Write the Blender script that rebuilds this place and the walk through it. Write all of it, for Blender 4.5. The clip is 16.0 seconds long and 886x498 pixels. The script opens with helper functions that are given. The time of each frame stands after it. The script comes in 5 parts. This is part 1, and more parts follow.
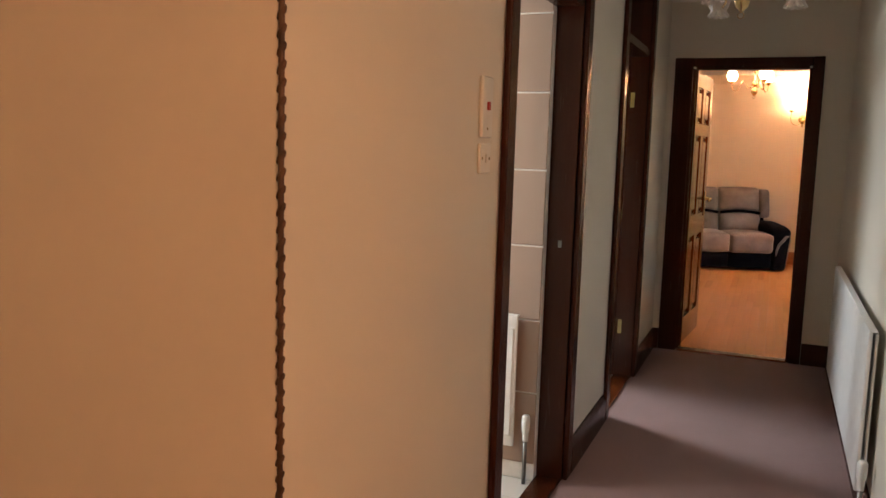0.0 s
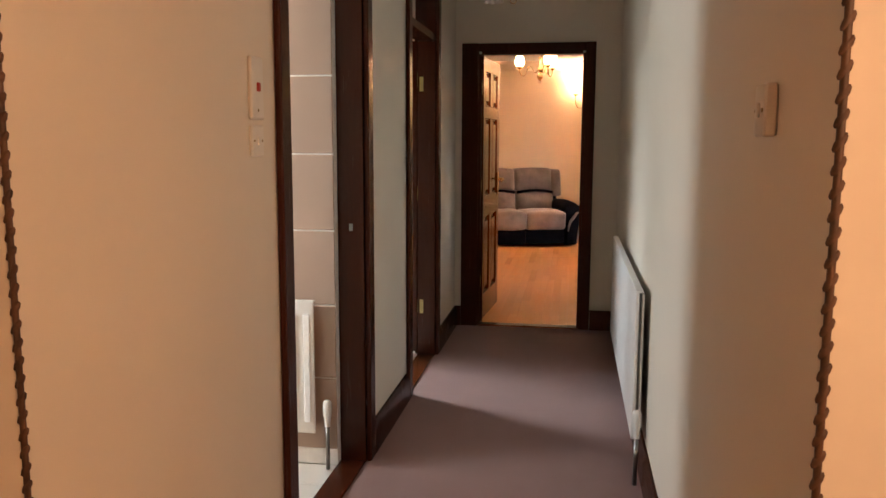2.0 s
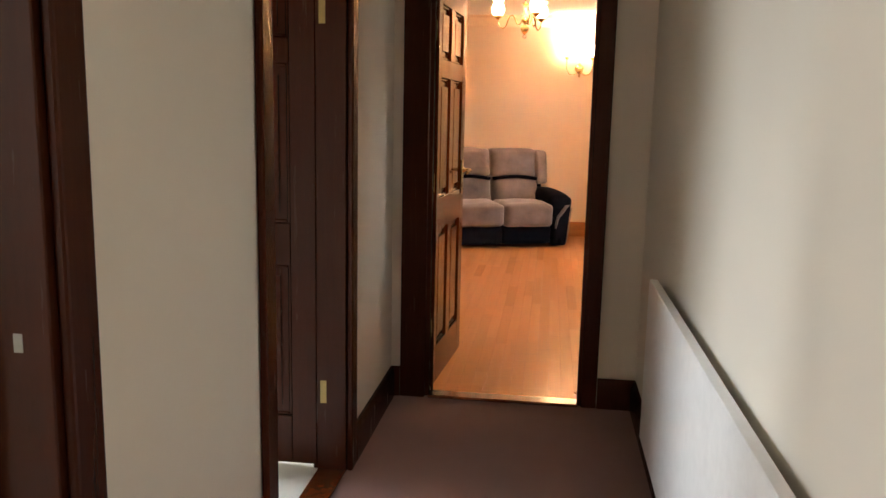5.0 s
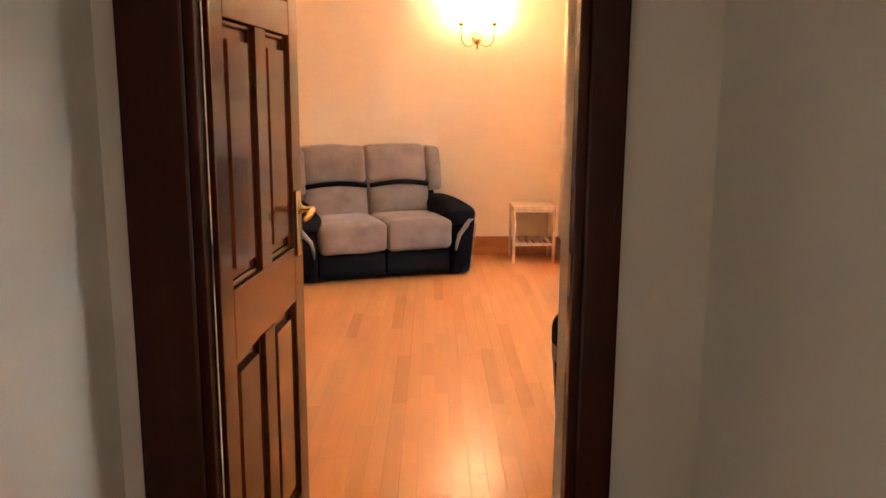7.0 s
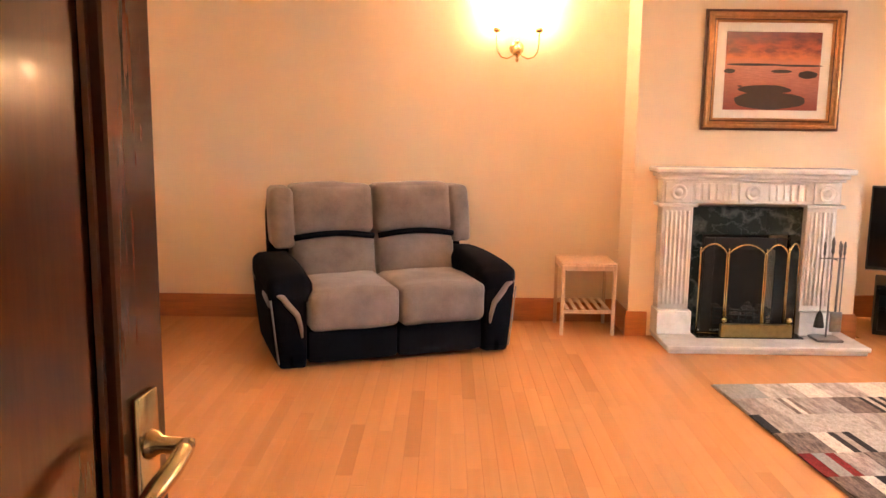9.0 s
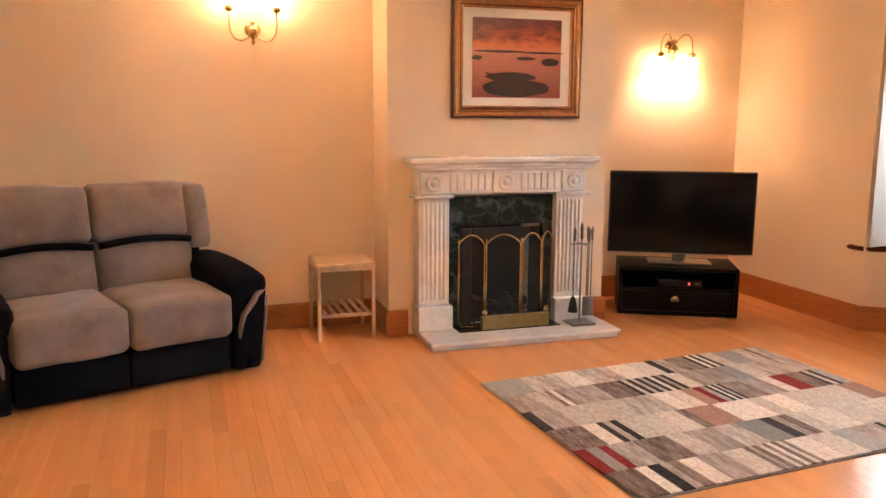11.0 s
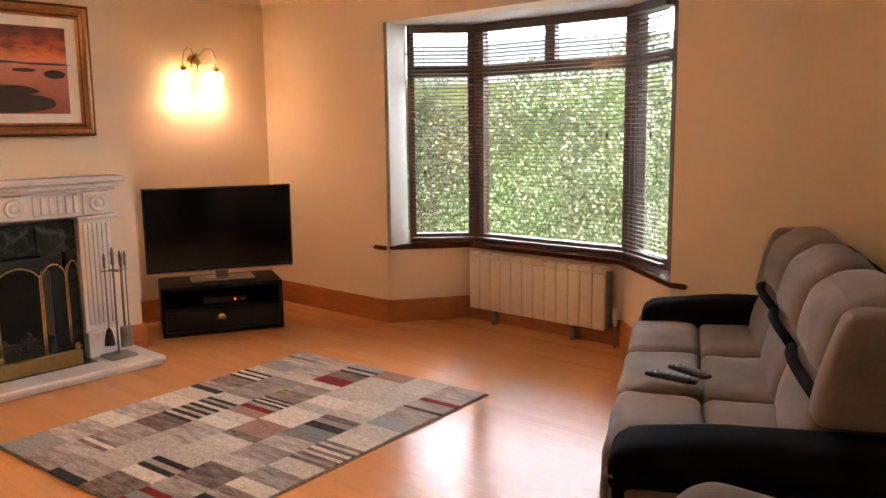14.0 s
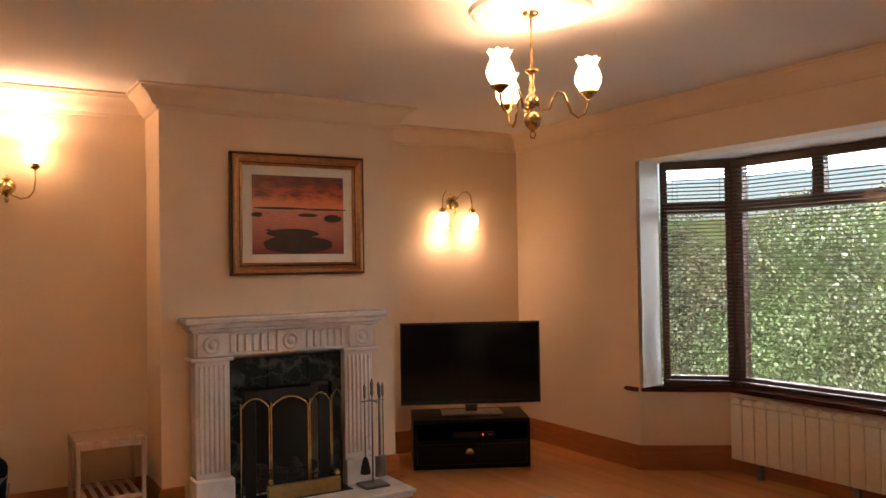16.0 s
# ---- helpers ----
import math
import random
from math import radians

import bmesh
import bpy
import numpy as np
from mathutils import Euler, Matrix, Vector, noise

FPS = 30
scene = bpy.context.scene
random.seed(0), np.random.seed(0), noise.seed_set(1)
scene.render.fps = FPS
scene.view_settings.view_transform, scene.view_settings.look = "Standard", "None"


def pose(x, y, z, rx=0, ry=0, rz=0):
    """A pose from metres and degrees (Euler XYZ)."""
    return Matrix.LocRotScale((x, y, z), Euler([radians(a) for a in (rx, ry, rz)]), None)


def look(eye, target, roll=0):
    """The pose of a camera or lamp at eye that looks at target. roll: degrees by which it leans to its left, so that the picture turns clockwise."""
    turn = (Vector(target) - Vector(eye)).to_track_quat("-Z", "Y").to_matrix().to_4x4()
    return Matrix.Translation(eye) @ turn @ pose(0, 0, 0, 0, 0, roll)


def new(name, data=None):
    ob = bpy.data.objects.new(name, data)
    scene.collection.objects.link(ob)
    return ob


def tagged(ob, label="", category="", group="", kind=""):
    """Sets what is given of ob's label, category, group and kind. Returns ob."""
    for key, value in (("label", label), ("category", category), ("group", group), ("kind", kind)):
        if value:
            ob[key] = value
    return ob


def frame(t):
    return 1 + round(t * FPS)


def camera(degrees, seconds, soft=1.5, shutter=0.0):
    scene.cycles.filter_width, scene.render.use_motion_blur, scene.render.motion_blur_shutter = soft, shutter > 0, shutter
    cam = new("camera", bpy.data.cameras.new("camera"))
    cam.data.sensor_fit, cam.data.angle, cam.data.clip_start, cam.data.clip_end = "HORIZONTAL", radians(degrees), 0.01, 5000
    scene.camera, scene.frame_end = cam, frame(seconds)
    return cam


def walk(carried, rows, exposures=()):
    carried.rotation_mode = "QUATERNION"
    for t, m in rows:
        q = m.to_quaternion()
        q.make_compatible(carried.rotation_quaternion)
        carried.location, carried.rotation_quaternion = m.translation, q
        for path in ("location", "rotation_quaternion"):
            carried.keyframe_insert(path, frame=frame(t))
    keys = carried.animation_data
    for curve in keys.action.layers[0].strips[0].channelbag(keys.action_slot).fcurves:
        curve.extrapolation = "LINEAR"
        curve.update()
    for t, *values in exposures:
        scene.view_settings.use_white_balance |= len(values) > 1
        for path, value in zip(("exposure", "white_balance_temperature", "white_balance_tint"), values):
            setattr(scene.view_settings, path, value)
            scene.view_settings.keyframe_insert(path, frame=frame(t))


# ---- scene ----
cam = camera(57.3, 16.0)
PATH = [
    (0, (0.572, -0.188, 1.428), (-0.177, 1.65, 1.177), 1.7),
    (0.5, (0.615, -0.194, 1.418), (0.119, 1.729, 1.177), 0.9),
    (1, (0.649, -0.178, 1.411), (0.324, 1.78, 1.164), 0.4),
    (1.5, (0.657, -0.173, 1.407), (0.352, 1.787, 1.153), 0.4),
    (2, (0.664, -0.159, 1.405), (0.353, 1.798, 1.136), 0.2),
    (2.5, (0.668, -0.071, 1.403), (0.405, 1.889, 1.101), -0.0),
    (3, (0.718, 0.247, 1.401), (0.443, 2.208, 1.116), 1.3),
    (3.2, (0.728, 0.373, 1.399), (0.396, 2.322, 1.095), 2.5),
    (5.3, (0.491, 2.361, 1.398), (0.283, 4.322, 1.061), 0.5),
    (5.5, (0.467, 2.588, 1.408), (0.358, 4.556, 1.071), -1.5),
    (6, (0.472, 3.198, 1.399), (0.426, 5.174, 1.092), -0.9),
    (6.5, (0.474, 3.687, 1.389), (0.411, 5.653, 1.028), 2.5),
    (7, (0.441, 4.271, 1.397), (0.466, 6.237, 1.031), 0.3),
    (7.5, (0.459, 4.774, 1.381), (0.416, 6.742, 1.029), 1.0),
    (8, (0.443, 5.21, 1.399), (0.3, 7.172, 1.04), 4.1),
    (8.2, (0.425, 5.353, 1.425), (0.309, 7.32, 1.087), 3.0),
    (10.3, (0.3, 6.24, 1.375), (0.495, 8.208, 1.073), 0.9),
    (10.5, (0.319, 6.259, 1.377), (0.592, 8.215, 1.065), 0.6),
    (10.7, (0.38, 6.266, 1.397), (0.764, 8.2, 1.064), 1.1),
    (11, (0.382, 6.258, 1.411), (0.981, 8.137, 1.079), 0.3),
    (11.5, (0.447, 6.265, 1.388), (1.324, 8.032, 1.059), 0.5),
    (12, (0.492, 6.272, 1.38), (1.637, 7.879, 1.056), 0.7),
    (12.5, (0.533, 6.263, 1.389), (1.826, 7.753, 1.061), 0.6),
    (13, (0.548, 6.264, 1.386), (1.957, 7.645, 1.06), -0.4),
    (13.5, (0.577, 6.252, 1.372), (2.025, 7.591, 1.037), -0.5),
    (14, (0.573, 6.257, 1.409), (2.044, 7.578, 1.109), -0.7),
    (14.5, (0.583, 6.266, 1.411), (2.054, 7.616, 1.283), -0.4),
    (15, (0.589, 6.271, 1.445), (2.011, 7.676, 1.493), -0.9),
    (15.5, (0.596, 6.293, 1.451), (1.878, 7.826, 1.508), -0.8),
    (16, (0.562, 6.307, 1.427), (1.596, 8.019, 1.465), -0.9),
]
EXPOSURES = [(0.0, 1.85), (1.5, 1.95), (3.0, 2.2), (5.5, 2.4), (6.0, 2.7), (7.0, 2.65), (8.0, 2.65), (10.5, 2.2), (11.5, 1.98), (12.5, 1.82), (13.6, 1.6), (14.5, 1.4), (15.0, 1.15), (15.5, 0.95), (16.0, 0.68)]
walk(cam, [(t, look(eye, target, roll)) for t, eye, target, roll in PATH], EXPOSURES)

# ---- light ----
world = bpy.data.worlds.new("world")
scene.world = world
world.use_nodes = True
_wn = world.node_tree.nodes
_sky = _wn.new("ShaderNodeTexSky")
_sky.sky_type = 'NISHITA'
_sky.sun_disc = False
_sky.sun_elevation = radians(49)
_sky.sun_rotation = radians(247)
_sky.air_density, _sky.dust_density = 1.0, 3.0
world.node_tree.links.new(_sky.outputs[0], _wn["Background"].inputs[0])
_wn["Background"].inputs[1].default_value = 0.15

sun_data = bpy.data.lights.new("sun", 'SUN')
sun_data.energy, sun_data.angle, sun_data.color = 4.5, radians(6), (1.0, 0.96, 0.9)
sun = new("sun", sun_data)
sun.matrix_basis = look((-24, -10, 30), (0, 0, 0))


def area_lamp(name, eye, target, w, h, energy, colour, spread=180):
    d = bpy.data.lights.new(name, 'AREA')
    d.spread = radians(spread)
    d.shape, d.size, d.size_y, d.energy, d.color = 'RECTANGLE', w, h, energy, colour
    o = new(name, d)
    o.matrix_basis = look(eye, target)
    return o


def bulb_lamp(at, energy, colour=(1.0, 0.585, 0.375), radius=0.035):
    d = bpy.data.lights.new("bulb_light", 'POINT')
    d.energy, d.color, d.shadow_soft_size = energy, colour, radius
    o = new("bulb_light", d)
    o.matrix_basis = pose(*at)
    return o


SKYC = (0.86, 0.93, 1.0)
area_lamp("bay_daylight", (8.25, 10.4, 3.5), (4.9, 9.3, 1.0), 8.0, 2.7, 1000, SKYC)
area_lamp("kitchen_daylight", (-2.75, 5.3, 2.1), (0.4, 3.8, -0.4), 0.6, 0.8, 9.0, SKYC, 80)
area_lamp("bathroom_daylight", (-2.25, 2.35, 1.55), (0.5, 2.6, 1.0), 0.6, 0.85, 9.5, SKYC)

# ---- materials ----


class Nodes:
    """A small helper round one node material."""

    def __init__(self, name):
        self.mat = bpy.data.materials.new(name)
        self.mat.use_nodes = True
        self.t = self.mat.node_tree
        self.b = self.t.nodes["Principled BSDF"]

    def add(self, kind, **kw):
        n = self.t.nodes.new(kind)
        for k, v in kw.items():
            n.inputs[k].default_value = v
        return n

    def link(self, a, b):
        self.t.links.new(a, b)

    def coords(self, scale=(1, 1, 1), kind="Object"):
        c = self.add("ShaderNodeTexCoord")
        m = self.add("ShaderNodeMapping")
        m.inputs["Scale"].default_value = scale
        self.link(c.outputs[kind], m.inputs["Vector"])
        return m.outputs["Vector"]

    def noise(self, vec, scale, detail=4.0, rough=0.55):
        n = self.add("ShaderNodeTexNoise", Scale=scale, Detail=detail, Roughness=rough)
        self.link(vec, n.inputs["Vector"])
        return n.outputs["Fac"]

    def ramp(self, fac, stops):
        r = self.add("ShaderNodeValToRGB")
        e = r.color_ramp.elements
        e[0].position, e[0].color = stops[0][0], (*stops[0][1], 1)
        e[1].position, e[1].color = stops[-1][0], (*stops[-1][1], 1)
        for p, c in stops[1:-1]:
            k = e.new(p)
            k.color = (*c, 1)
        self.link(fac, r.inputs["Fac"])
        return r.outputs["Color"]

    def mix(self, fac, a, b, mode='MIX'):
        n = self.t.nodes.new("ShaderNodeMix")
        n.data_type, n.blend_type = 'RGBA', mode
        for s, v in ((n.inputs[0], fac), (n.inputs[6], a), (n.inputs[7], b)):
            if isinstance(v, (int, float)):
                s.default_value = v
            elif isinstance(v, tuple):
                s.default_value = (*v, 1)
            else:
                self.link(v, s)
        return n.outputs[2]

    def math(self, op, a, b=0.0):
        n = self.t.nodes.new("ShaderNodeMath")
        n.operation = op
        for s, v in ((n.inputs[0], a), (n.inputs[1], b)):
            if isinstance(v, (int, float)):
                s.default_value = v
            else:
                self.link(v, s)
        return n.outputs[0]

    def bump(self, h, strength, dist=0.002):
        b = self.add("ShaderNodeBump", Strength=strength, Distance=dist)
        self.link(h, b.inputs["Height"])
        self.link(b.outputs[0], self.b.inputs["Normal"])

    def done(self, colour=None, rough=0.5, metal=0.0, spec=0.5, coat=0.0):
        if isinstance(colour, tuple):
            self.b.inputs["Base Color"].default_value = (*colour, 1)
        elif colour is not None:
            self.link(colour, self.b.inputs["Base Color"])
        if isinstance(rough, (int, float)):
            self.b.inputs["Roughness"].default_value = rough
        else:
            self.link(rough, self.b.inputs["Roughness"])
        self.b.inputs["Metallic"].default_value = metal
        self.b.inputs["Specular IOR Level"].default_value = spec
        self.b.inputs["Coat Weight"].default_value = coat
        return self.mat


def dark(c, k):
    return tuple(v * k for v in c)


def paint(name, c, rough=0.7, grain=0.03, bump=0.15):
    m = Nodes(name)
    v = m.coords()
    big = m.noise(v, 1.1, 3)
    fine = m.noise(v, 90, 3)
    col = m.ramp(big, [(0.3, dark(c, 1 - grain * 2)), (0.7, c)])
    m.bump(fine, bump, 0.0012)
    return m.done(col, rough, spec=0.35)


def timber(name, c, rough=0.3, stretch=(14, 14, 1.1), contrast=0.45, coat=0.2, bump=0.08, spec=0.5):
    m = Nodes(name)
    v = m.coords(stretch)
    g = m.noise(v, 3.2, 6, 0.65)
    g2 = m.noise(v, 14, 4, 0.6)
    big = m.noise(m.coords(), 1.6, 2)
    col = m.ramp(g, [(0.3, dark(c, 1 - contrast)), (0.55, c), (0.75, dark(c, 1 + contrast * 0.5))])
    col = m.mix(0.25, col, m.ramp(g2, [(0.35, dark(c, 0.55)), (0.65, dark(c, 1.15))]))
    col = m.mix(0.3, col, m.ramp(big, [(0.3, dark(c, 0.75)), (0.7, dark(c, 1.2))]))
    m.bump(g2, bump, 0.001)
    r = m.math('ADD', m.math('MULTIPLY', g, 0.1), rough - 0.05)
    return m.done(col, r, coat=coat, spec=spec)


def floor_timber(name):
    m = Nodes(name)
    c = (0.63, 0.295, 0.118)
    geo = m.add("ShaderNodeNewGeometry")
    inf = m.add("ShaderNodeObjectInfo")
    rnd = m.math('FRACT', m.math('ADD', geo.outputs["Random Per Island"], inf.outputs["Random"]))
    tone = m.ramp(rnd, [(0.0, dark(c, 0.84)), (0.06, dark(c, 0.95)), (0.3, dark(c, 0.985)), (0.75, dark(c, 1.015)), (1.0, dark(c, 1.07))])
    pos = m.add("ShaderNodeMapping")
    pos.inputs["Scale"].default_value = (16, 0.7, 16)
    m.link(geo.outputs["Position"], pos.inputs["Vector"])
    off = m.add("ShaderNodeVectorMath")
    off.operation = 'ADD'
    m.link(pos.outputs[0], off.inputs[0])
    comb = m.add("ShaderNodeCombineXYZ")
    m.link(m.math('MULTIPLY', rnd, 37.0), comb.inputs[1])
    m.link(comb.outputs[0], off.inputs[1])
    g = m.noise(off.outputs[0], 1.3, 3, 0.5)
    col = m.mix(0.5, tone, m.mix(1.0, tone, m.ramp(g, [(0.3, (0.88, 0.85, 0.80)), (0.65, (1.0, 1.0, 1.0))]), 'MULTIPLY'))
    wear = m.noise(m.coords((1, 1, 1)), 2.2, 4)
    r = m.math('ADD', m.math('MULTIPLY', wear, 0.14), 0.14)
    return m.done(col, r, coat=0.03, spec=0.27)


def fabric(name, c, rough=0.95, scale=140, mottle=0.25, sheen=0.25, spec=0.2):
    m = Nodes(name)
    v = m.coords()
    a = m.noise(v, 5.5, 5, 0.6)
    f = m.noise(v, scale, 3, 0.7)
    col = m.ramp(a, [(0.3, dark(c, 1 - mottle)), (0.7, dark(c, 1 + mottle * 0.7))])
    col = m.mix(0.3, col, m.ramp(f, [(0.3, dark(c, 0.7)), (0.7, dark(c, 1.25))]))
    m.bump(f, 0.35, 0.0025)
    m.b.inputs["Sheen Weight"].default_value = sheen
    return m.done(col, rough, spec=spec)


def marble(name, c, vein, rough=0.25, scale=2.2, amount=0.5):
    m = Nodes(name)
    v = m.coords()
    warp = m.add("ShaderNodeTexNoise", Scale=scale, Detail=6)
    m.link(v, warp.inputs["Vector"])
    d = m.math('ABSOLUTE', m.math('SUBTRACT', warp.outputs["Fac"], 0.5))
    d2 = m.math('ABSOLUTE', m.math('SUBTRACT', m.noise(v, scale * 2.7, 7, 0.6), 0.52))
    line = m.ramp(d, [(0.0, (1, 1, 1)), (0.045, (0, 0, 0))])
    line2 = m.ramp(d2, [(0.0, (0.8, 0.8, 0.8)), (0.022, (0, 0, 0))])
    cloud = m.noise(v, scale * 1.7, 4)
    col = m.ramp(cloud, [(0.3, dark(c, 0.86)), (0.7, c)])
    col = m.mix(m.mix(amount, (0, 0, 0), line), col, vein)
    col = m.mix(m.mix(amount, (0, 0, 0), line2), col, vein)
    return m.done(col, rough, coat=0.1)


def metal(name, c, rough=0.25):
    m = Nodes(name)
    n = m.noise(m.coords(), 35, 4)
    col = m.ramp(n, [(0.3, dark(c, 0.75)), (0.7, c)])
    r = m.math('ADD', m.math('MULTIPLY', n, 0.2), rough - 0.08)
    return m.done(col, r, metal=1.0)


def plain(name, c, rough=0.5, spec=0.5, metallic=0.0, wear=0.08):
    m = Nodes(name)
    n = m.noise(m.coords(), 25, 4)
    col = m.ramp(n, [(0.3, dark(c, 1 - wear)), (0.7, dark(c, 1 + wear))])
    return m.done(col, rough, metallic, spec)


def glowing(name, c, strength, body):
    m = Nodes(name)
    n = m.noise(m.coords(), 60, 3)
    m.bump(n, 0.3, 0.002)
    m.b.inputs["Emission Color"].default_value = (*c, 1)
    m.b.inputs["Emission Strength"].default_value = strength
    m.b.inputs["Transmission Weight"].default_value = 0.3
    return m.done(body, 0.35)


def carpet_material():
    m = Nodes("brown_carpet")
    v = m.coords()
    f = m.noise(v, 260, 4, 0.8)
    w = m.noise(v, 3.0, 5, 0.6)
    c = (0.255, 0.142, 0.125)
    col = m.ramp(f, [(0.3, dark(c, 0.55)), (0.7, dark(c, 1.45))])
    col = m.mix(0.35, col, m.ramp(w, [(0.3, dark(c, 0.8)), (0.7, dark(c, 1.3))]))
    m.bump(f, 0.6, 0.004)
    m.b.inputs["Sheen Weight"].default_value = 0.2
    return m.done(col, 0.95, spec=0.15)


def rug_material(name, stops, stripes=0.0, scale=60.0):
    m = Nodes(name)
    geo = m.add("ShaderNodeNewGeometry")
    v = m.coords((1, 0.22, 1)) if stripes else m.coords((1, 0.5, 1))
    n = m.noise(v, scale, 5, 0.8)
    col = m.ramp(n, stops)
    shade = m.ramp(geo.outputs["Random Per Island"], [(0.0, (0.70, 0.67, 0.65)), (1.0, (1.12, 1.09, 1.05))])
    col = m.mix(1.0, col, shade, 'MULTIPLY')
    f = m.noise(m.coords((1, 0.6, 1)), 150, 3, 0.8)
    col = m.mix(0.7, col, m.mix(1.0, col, m.ramp(f, [(0.3, (0.55, 0.55, 0.55)), (0.7, (1.3, 1.3, 1.3))]), 'MULTIPLY'))
    m.bump(f, 0.5, 0.004)
    return m.done(col, 0.95, spec=0.15)


def leaf_material(name, a, b):
    m = Nodes(name)
    geo = m.add("ShaderNodeNewGeometry")
    col = m.ramp(geo.outputs["Random Per Island"], [(0.0, a), (0.6, b), (1.0, dark(b, 1.5))])
    big = m.noise(m.coords(), 0.75, 3)
    col = m.mix(1.0, col, m.ramp(big, [(0.38, (0.95, 0.78, 0.62)), (0.5, (1.0, 1.0, 0.95)), (0.62, (1.0, 1.18, 0.85))]), 'MULTIPLY')
    return m.done(col, 0.55)


def ground_material():
    m = Nodes("gravel_and_grass")
    v = m.coords()
    a = m.noise(v, 0.6, 5)
    f = m.noise(v, 40, 4)
    col = m.mix(m.ramp(a, [(0.45, (0, 0, 0)), (0.55, (1, 1, 1))]), m.ramp(f, [(0.3, (0.2, 0.19, 0.18)), (0.7, (0.4, 0.39, 0.37))]),
                m.ramp(f, [(0.3, (0.05, 0.09, 0.03)), (0.7, (0.1, 0.17, 0.05))]))
    return m.done(col, 0.9)


def sunset_material():
    m = Nodes("sunset_print")
    v = m.coords()
    sep = m.add("ShaderNodeSeparateXYZ")
    m.link(v, sep.inputs[0])
    z = m.math('DIVIDE', sep.outputs[2], 0.46)
    cloud = m.add("ShaderNodeTexNoise", Scale=9.0, Detail=6, Roughness=0.6)
    mp = m.coords((1, 1, 2.6))
    m.link(mp, cloud.inputs["Vector"])
    sky = m.ramp(z, [(0.0, (0.30, 0.09, 0.07)), (0.25, (0.42, 0.17, 0.13)), (0.6, (0.62, 0.27, 0.2)), (0.72, (0.72, 0.22, 0.1)), (0.85, (0.5, 0.13, 0.07)), (1.0, (0.22, 0.07, 0.06))])
    cl = m.ramp(cloud.outputs["Fac"], [(0.42, (0, 0, 0)), (0.62, (1, 1, 1))])
    up = m.ramp(z, [(0.66, (0, 0, 0)), (0.8, (0.75, 0.75, 0.75))])
    col = m.mix(m.mix(1.0, cl, up, 'MULTIPLY'), sky, (0.1, 0.05, 0.055))
    ripple = m.noise(m.coords((3, 1, 30)), 6, 3)
    low = m.ramp(z, [(0.58, (0.3, 0.3, 0.3)), (0.62, (0, 0, 0))])
    col = m.mix(m.mix(1.0, m.ramp(ripple, [(0.4, (0, 0, 0)), (0.6, (1, 1, 1))]), low, 'MULTIPLY'), col, (0.2, 0.08, 0.07))
    return m.done(col, 0.25)


WALL = paint("cream_wall_paint", (0.86, 0.705, 0.53))
HALLW = paint("pale_hall_paint", (0.75, 0.685, 0.575))
CEIL = paint("white_ceiling_paint", (0.84, 0.80, 0.74), 0.8)
WHITE = paint("white_gloss_paint", (0.82, 0.80, 0.76), 0.45)
MAHOG = timber("dark_mahogany", (0.05, 0.0108, 0.0038), 0.26, coat=0.0, bump=0.008, contrast=0.28, spec=0.18)
DOORW = timber("red_brown_door_wood", (0.10, 0.0235, 0.006), 0.17, coat=0.12, bump=0.006, contrast=0.3, spec=0.35)
PINE = timber("orange_varnished_pine", (0.43, 0.145, 0.036), 0.34, (1.1, 1.1, 14), coat=0.15)
BIRCH = timber("pale_birch", (0.62, 0.42, 0.27), 0.5, coat=0.0)
BLACKW = timber("black_stained_wood", (0.006, 0.005, 0.005), 0.45, coat=0.0, spec=0.2)
WINWOOD = timber("brown_window_wood", (0.085, 0.038, 0.022), 0.4)
SLATW = timber("brown_blind_slat", (0.095, 0.05, 0.033), 0.45, (1.1, 1.1, 14))
PLANK = floor_timber("honey_laminate")
CARPET = carpet_material()
GREYF = fabric("grey_brown_suede", (0.20, 0.158, 0.142), mottle=0.38)
NAVYF = fabric("navy_black_suede", (0.0045, 0.0048, 0.008), mottle=0.3, sheen=0.0, spec=0.06)
PIPING = fabric("light_grey_piping", (0.30, 0.26, 0.24))
MARBLE = marble("white_marble", (0.86, 0.84, 0.82), (0.50, 0.49, 0.49), amount=0.3)
GREENM = marble("dark_green_marble", (0.016, 0.024, 0.024), (0.22, 0.25, 0.25), 0.13, 3.6, 0.24)
BRASS = metal("polished_brass", (0.70, 0.52, 0.25), 0.2)
OLDBRASS = metal("dull_brass", (0.42, 0.31, 0.13), 0.38)
STEEL = metal("steel", (0.27, 0.26, 0.25), 0.3)
IRON = plain("black_iron", (0.012, 0.011, 0.011), 0.55)
SOOT = plain("sooty_firebrick", (0.02, 0.017, 0.016), 0.9)
COALS = plain("coal", (0.05, 0.028, 0.022), 0.85, wear=0.5)
MESHB = plain("black_wire_mesh", (0.01, 0.01, 0.01), 0.7)
PLASTIC = plain("black_plastic", (0.012, 0.012, 0.013), 0.35)
SCREEN = plain("dark_glass_screen", (0.004, 0.004, 0.005), 0.12)
SILVER = metal("silver_trim", (0.55, 0.54, 0.53), 0.35)
CREAMP = plain("cream_enamel", (0.78, 0.70, 0.58), 0.4, wear=0.04)
WHITEP = plain("white_enamel", (0.80, 0.79, 0.76), 0.35, wear=0.04)
SWITCHP = plain("white_switch_plastic", (0.76, 0.72, 0.64), 0.4, wear=0.03)
REDP = plain("red_plastic", (0.4, 0.03, 0.02), 0.4)
TILE = paint("beige_wall_tile", (0.43, 0.31, 0.24), 0.3, 0.06, 0.05)
GROUT = plain("white_grout", (0.78, 0.75, 0.70), 0.85)
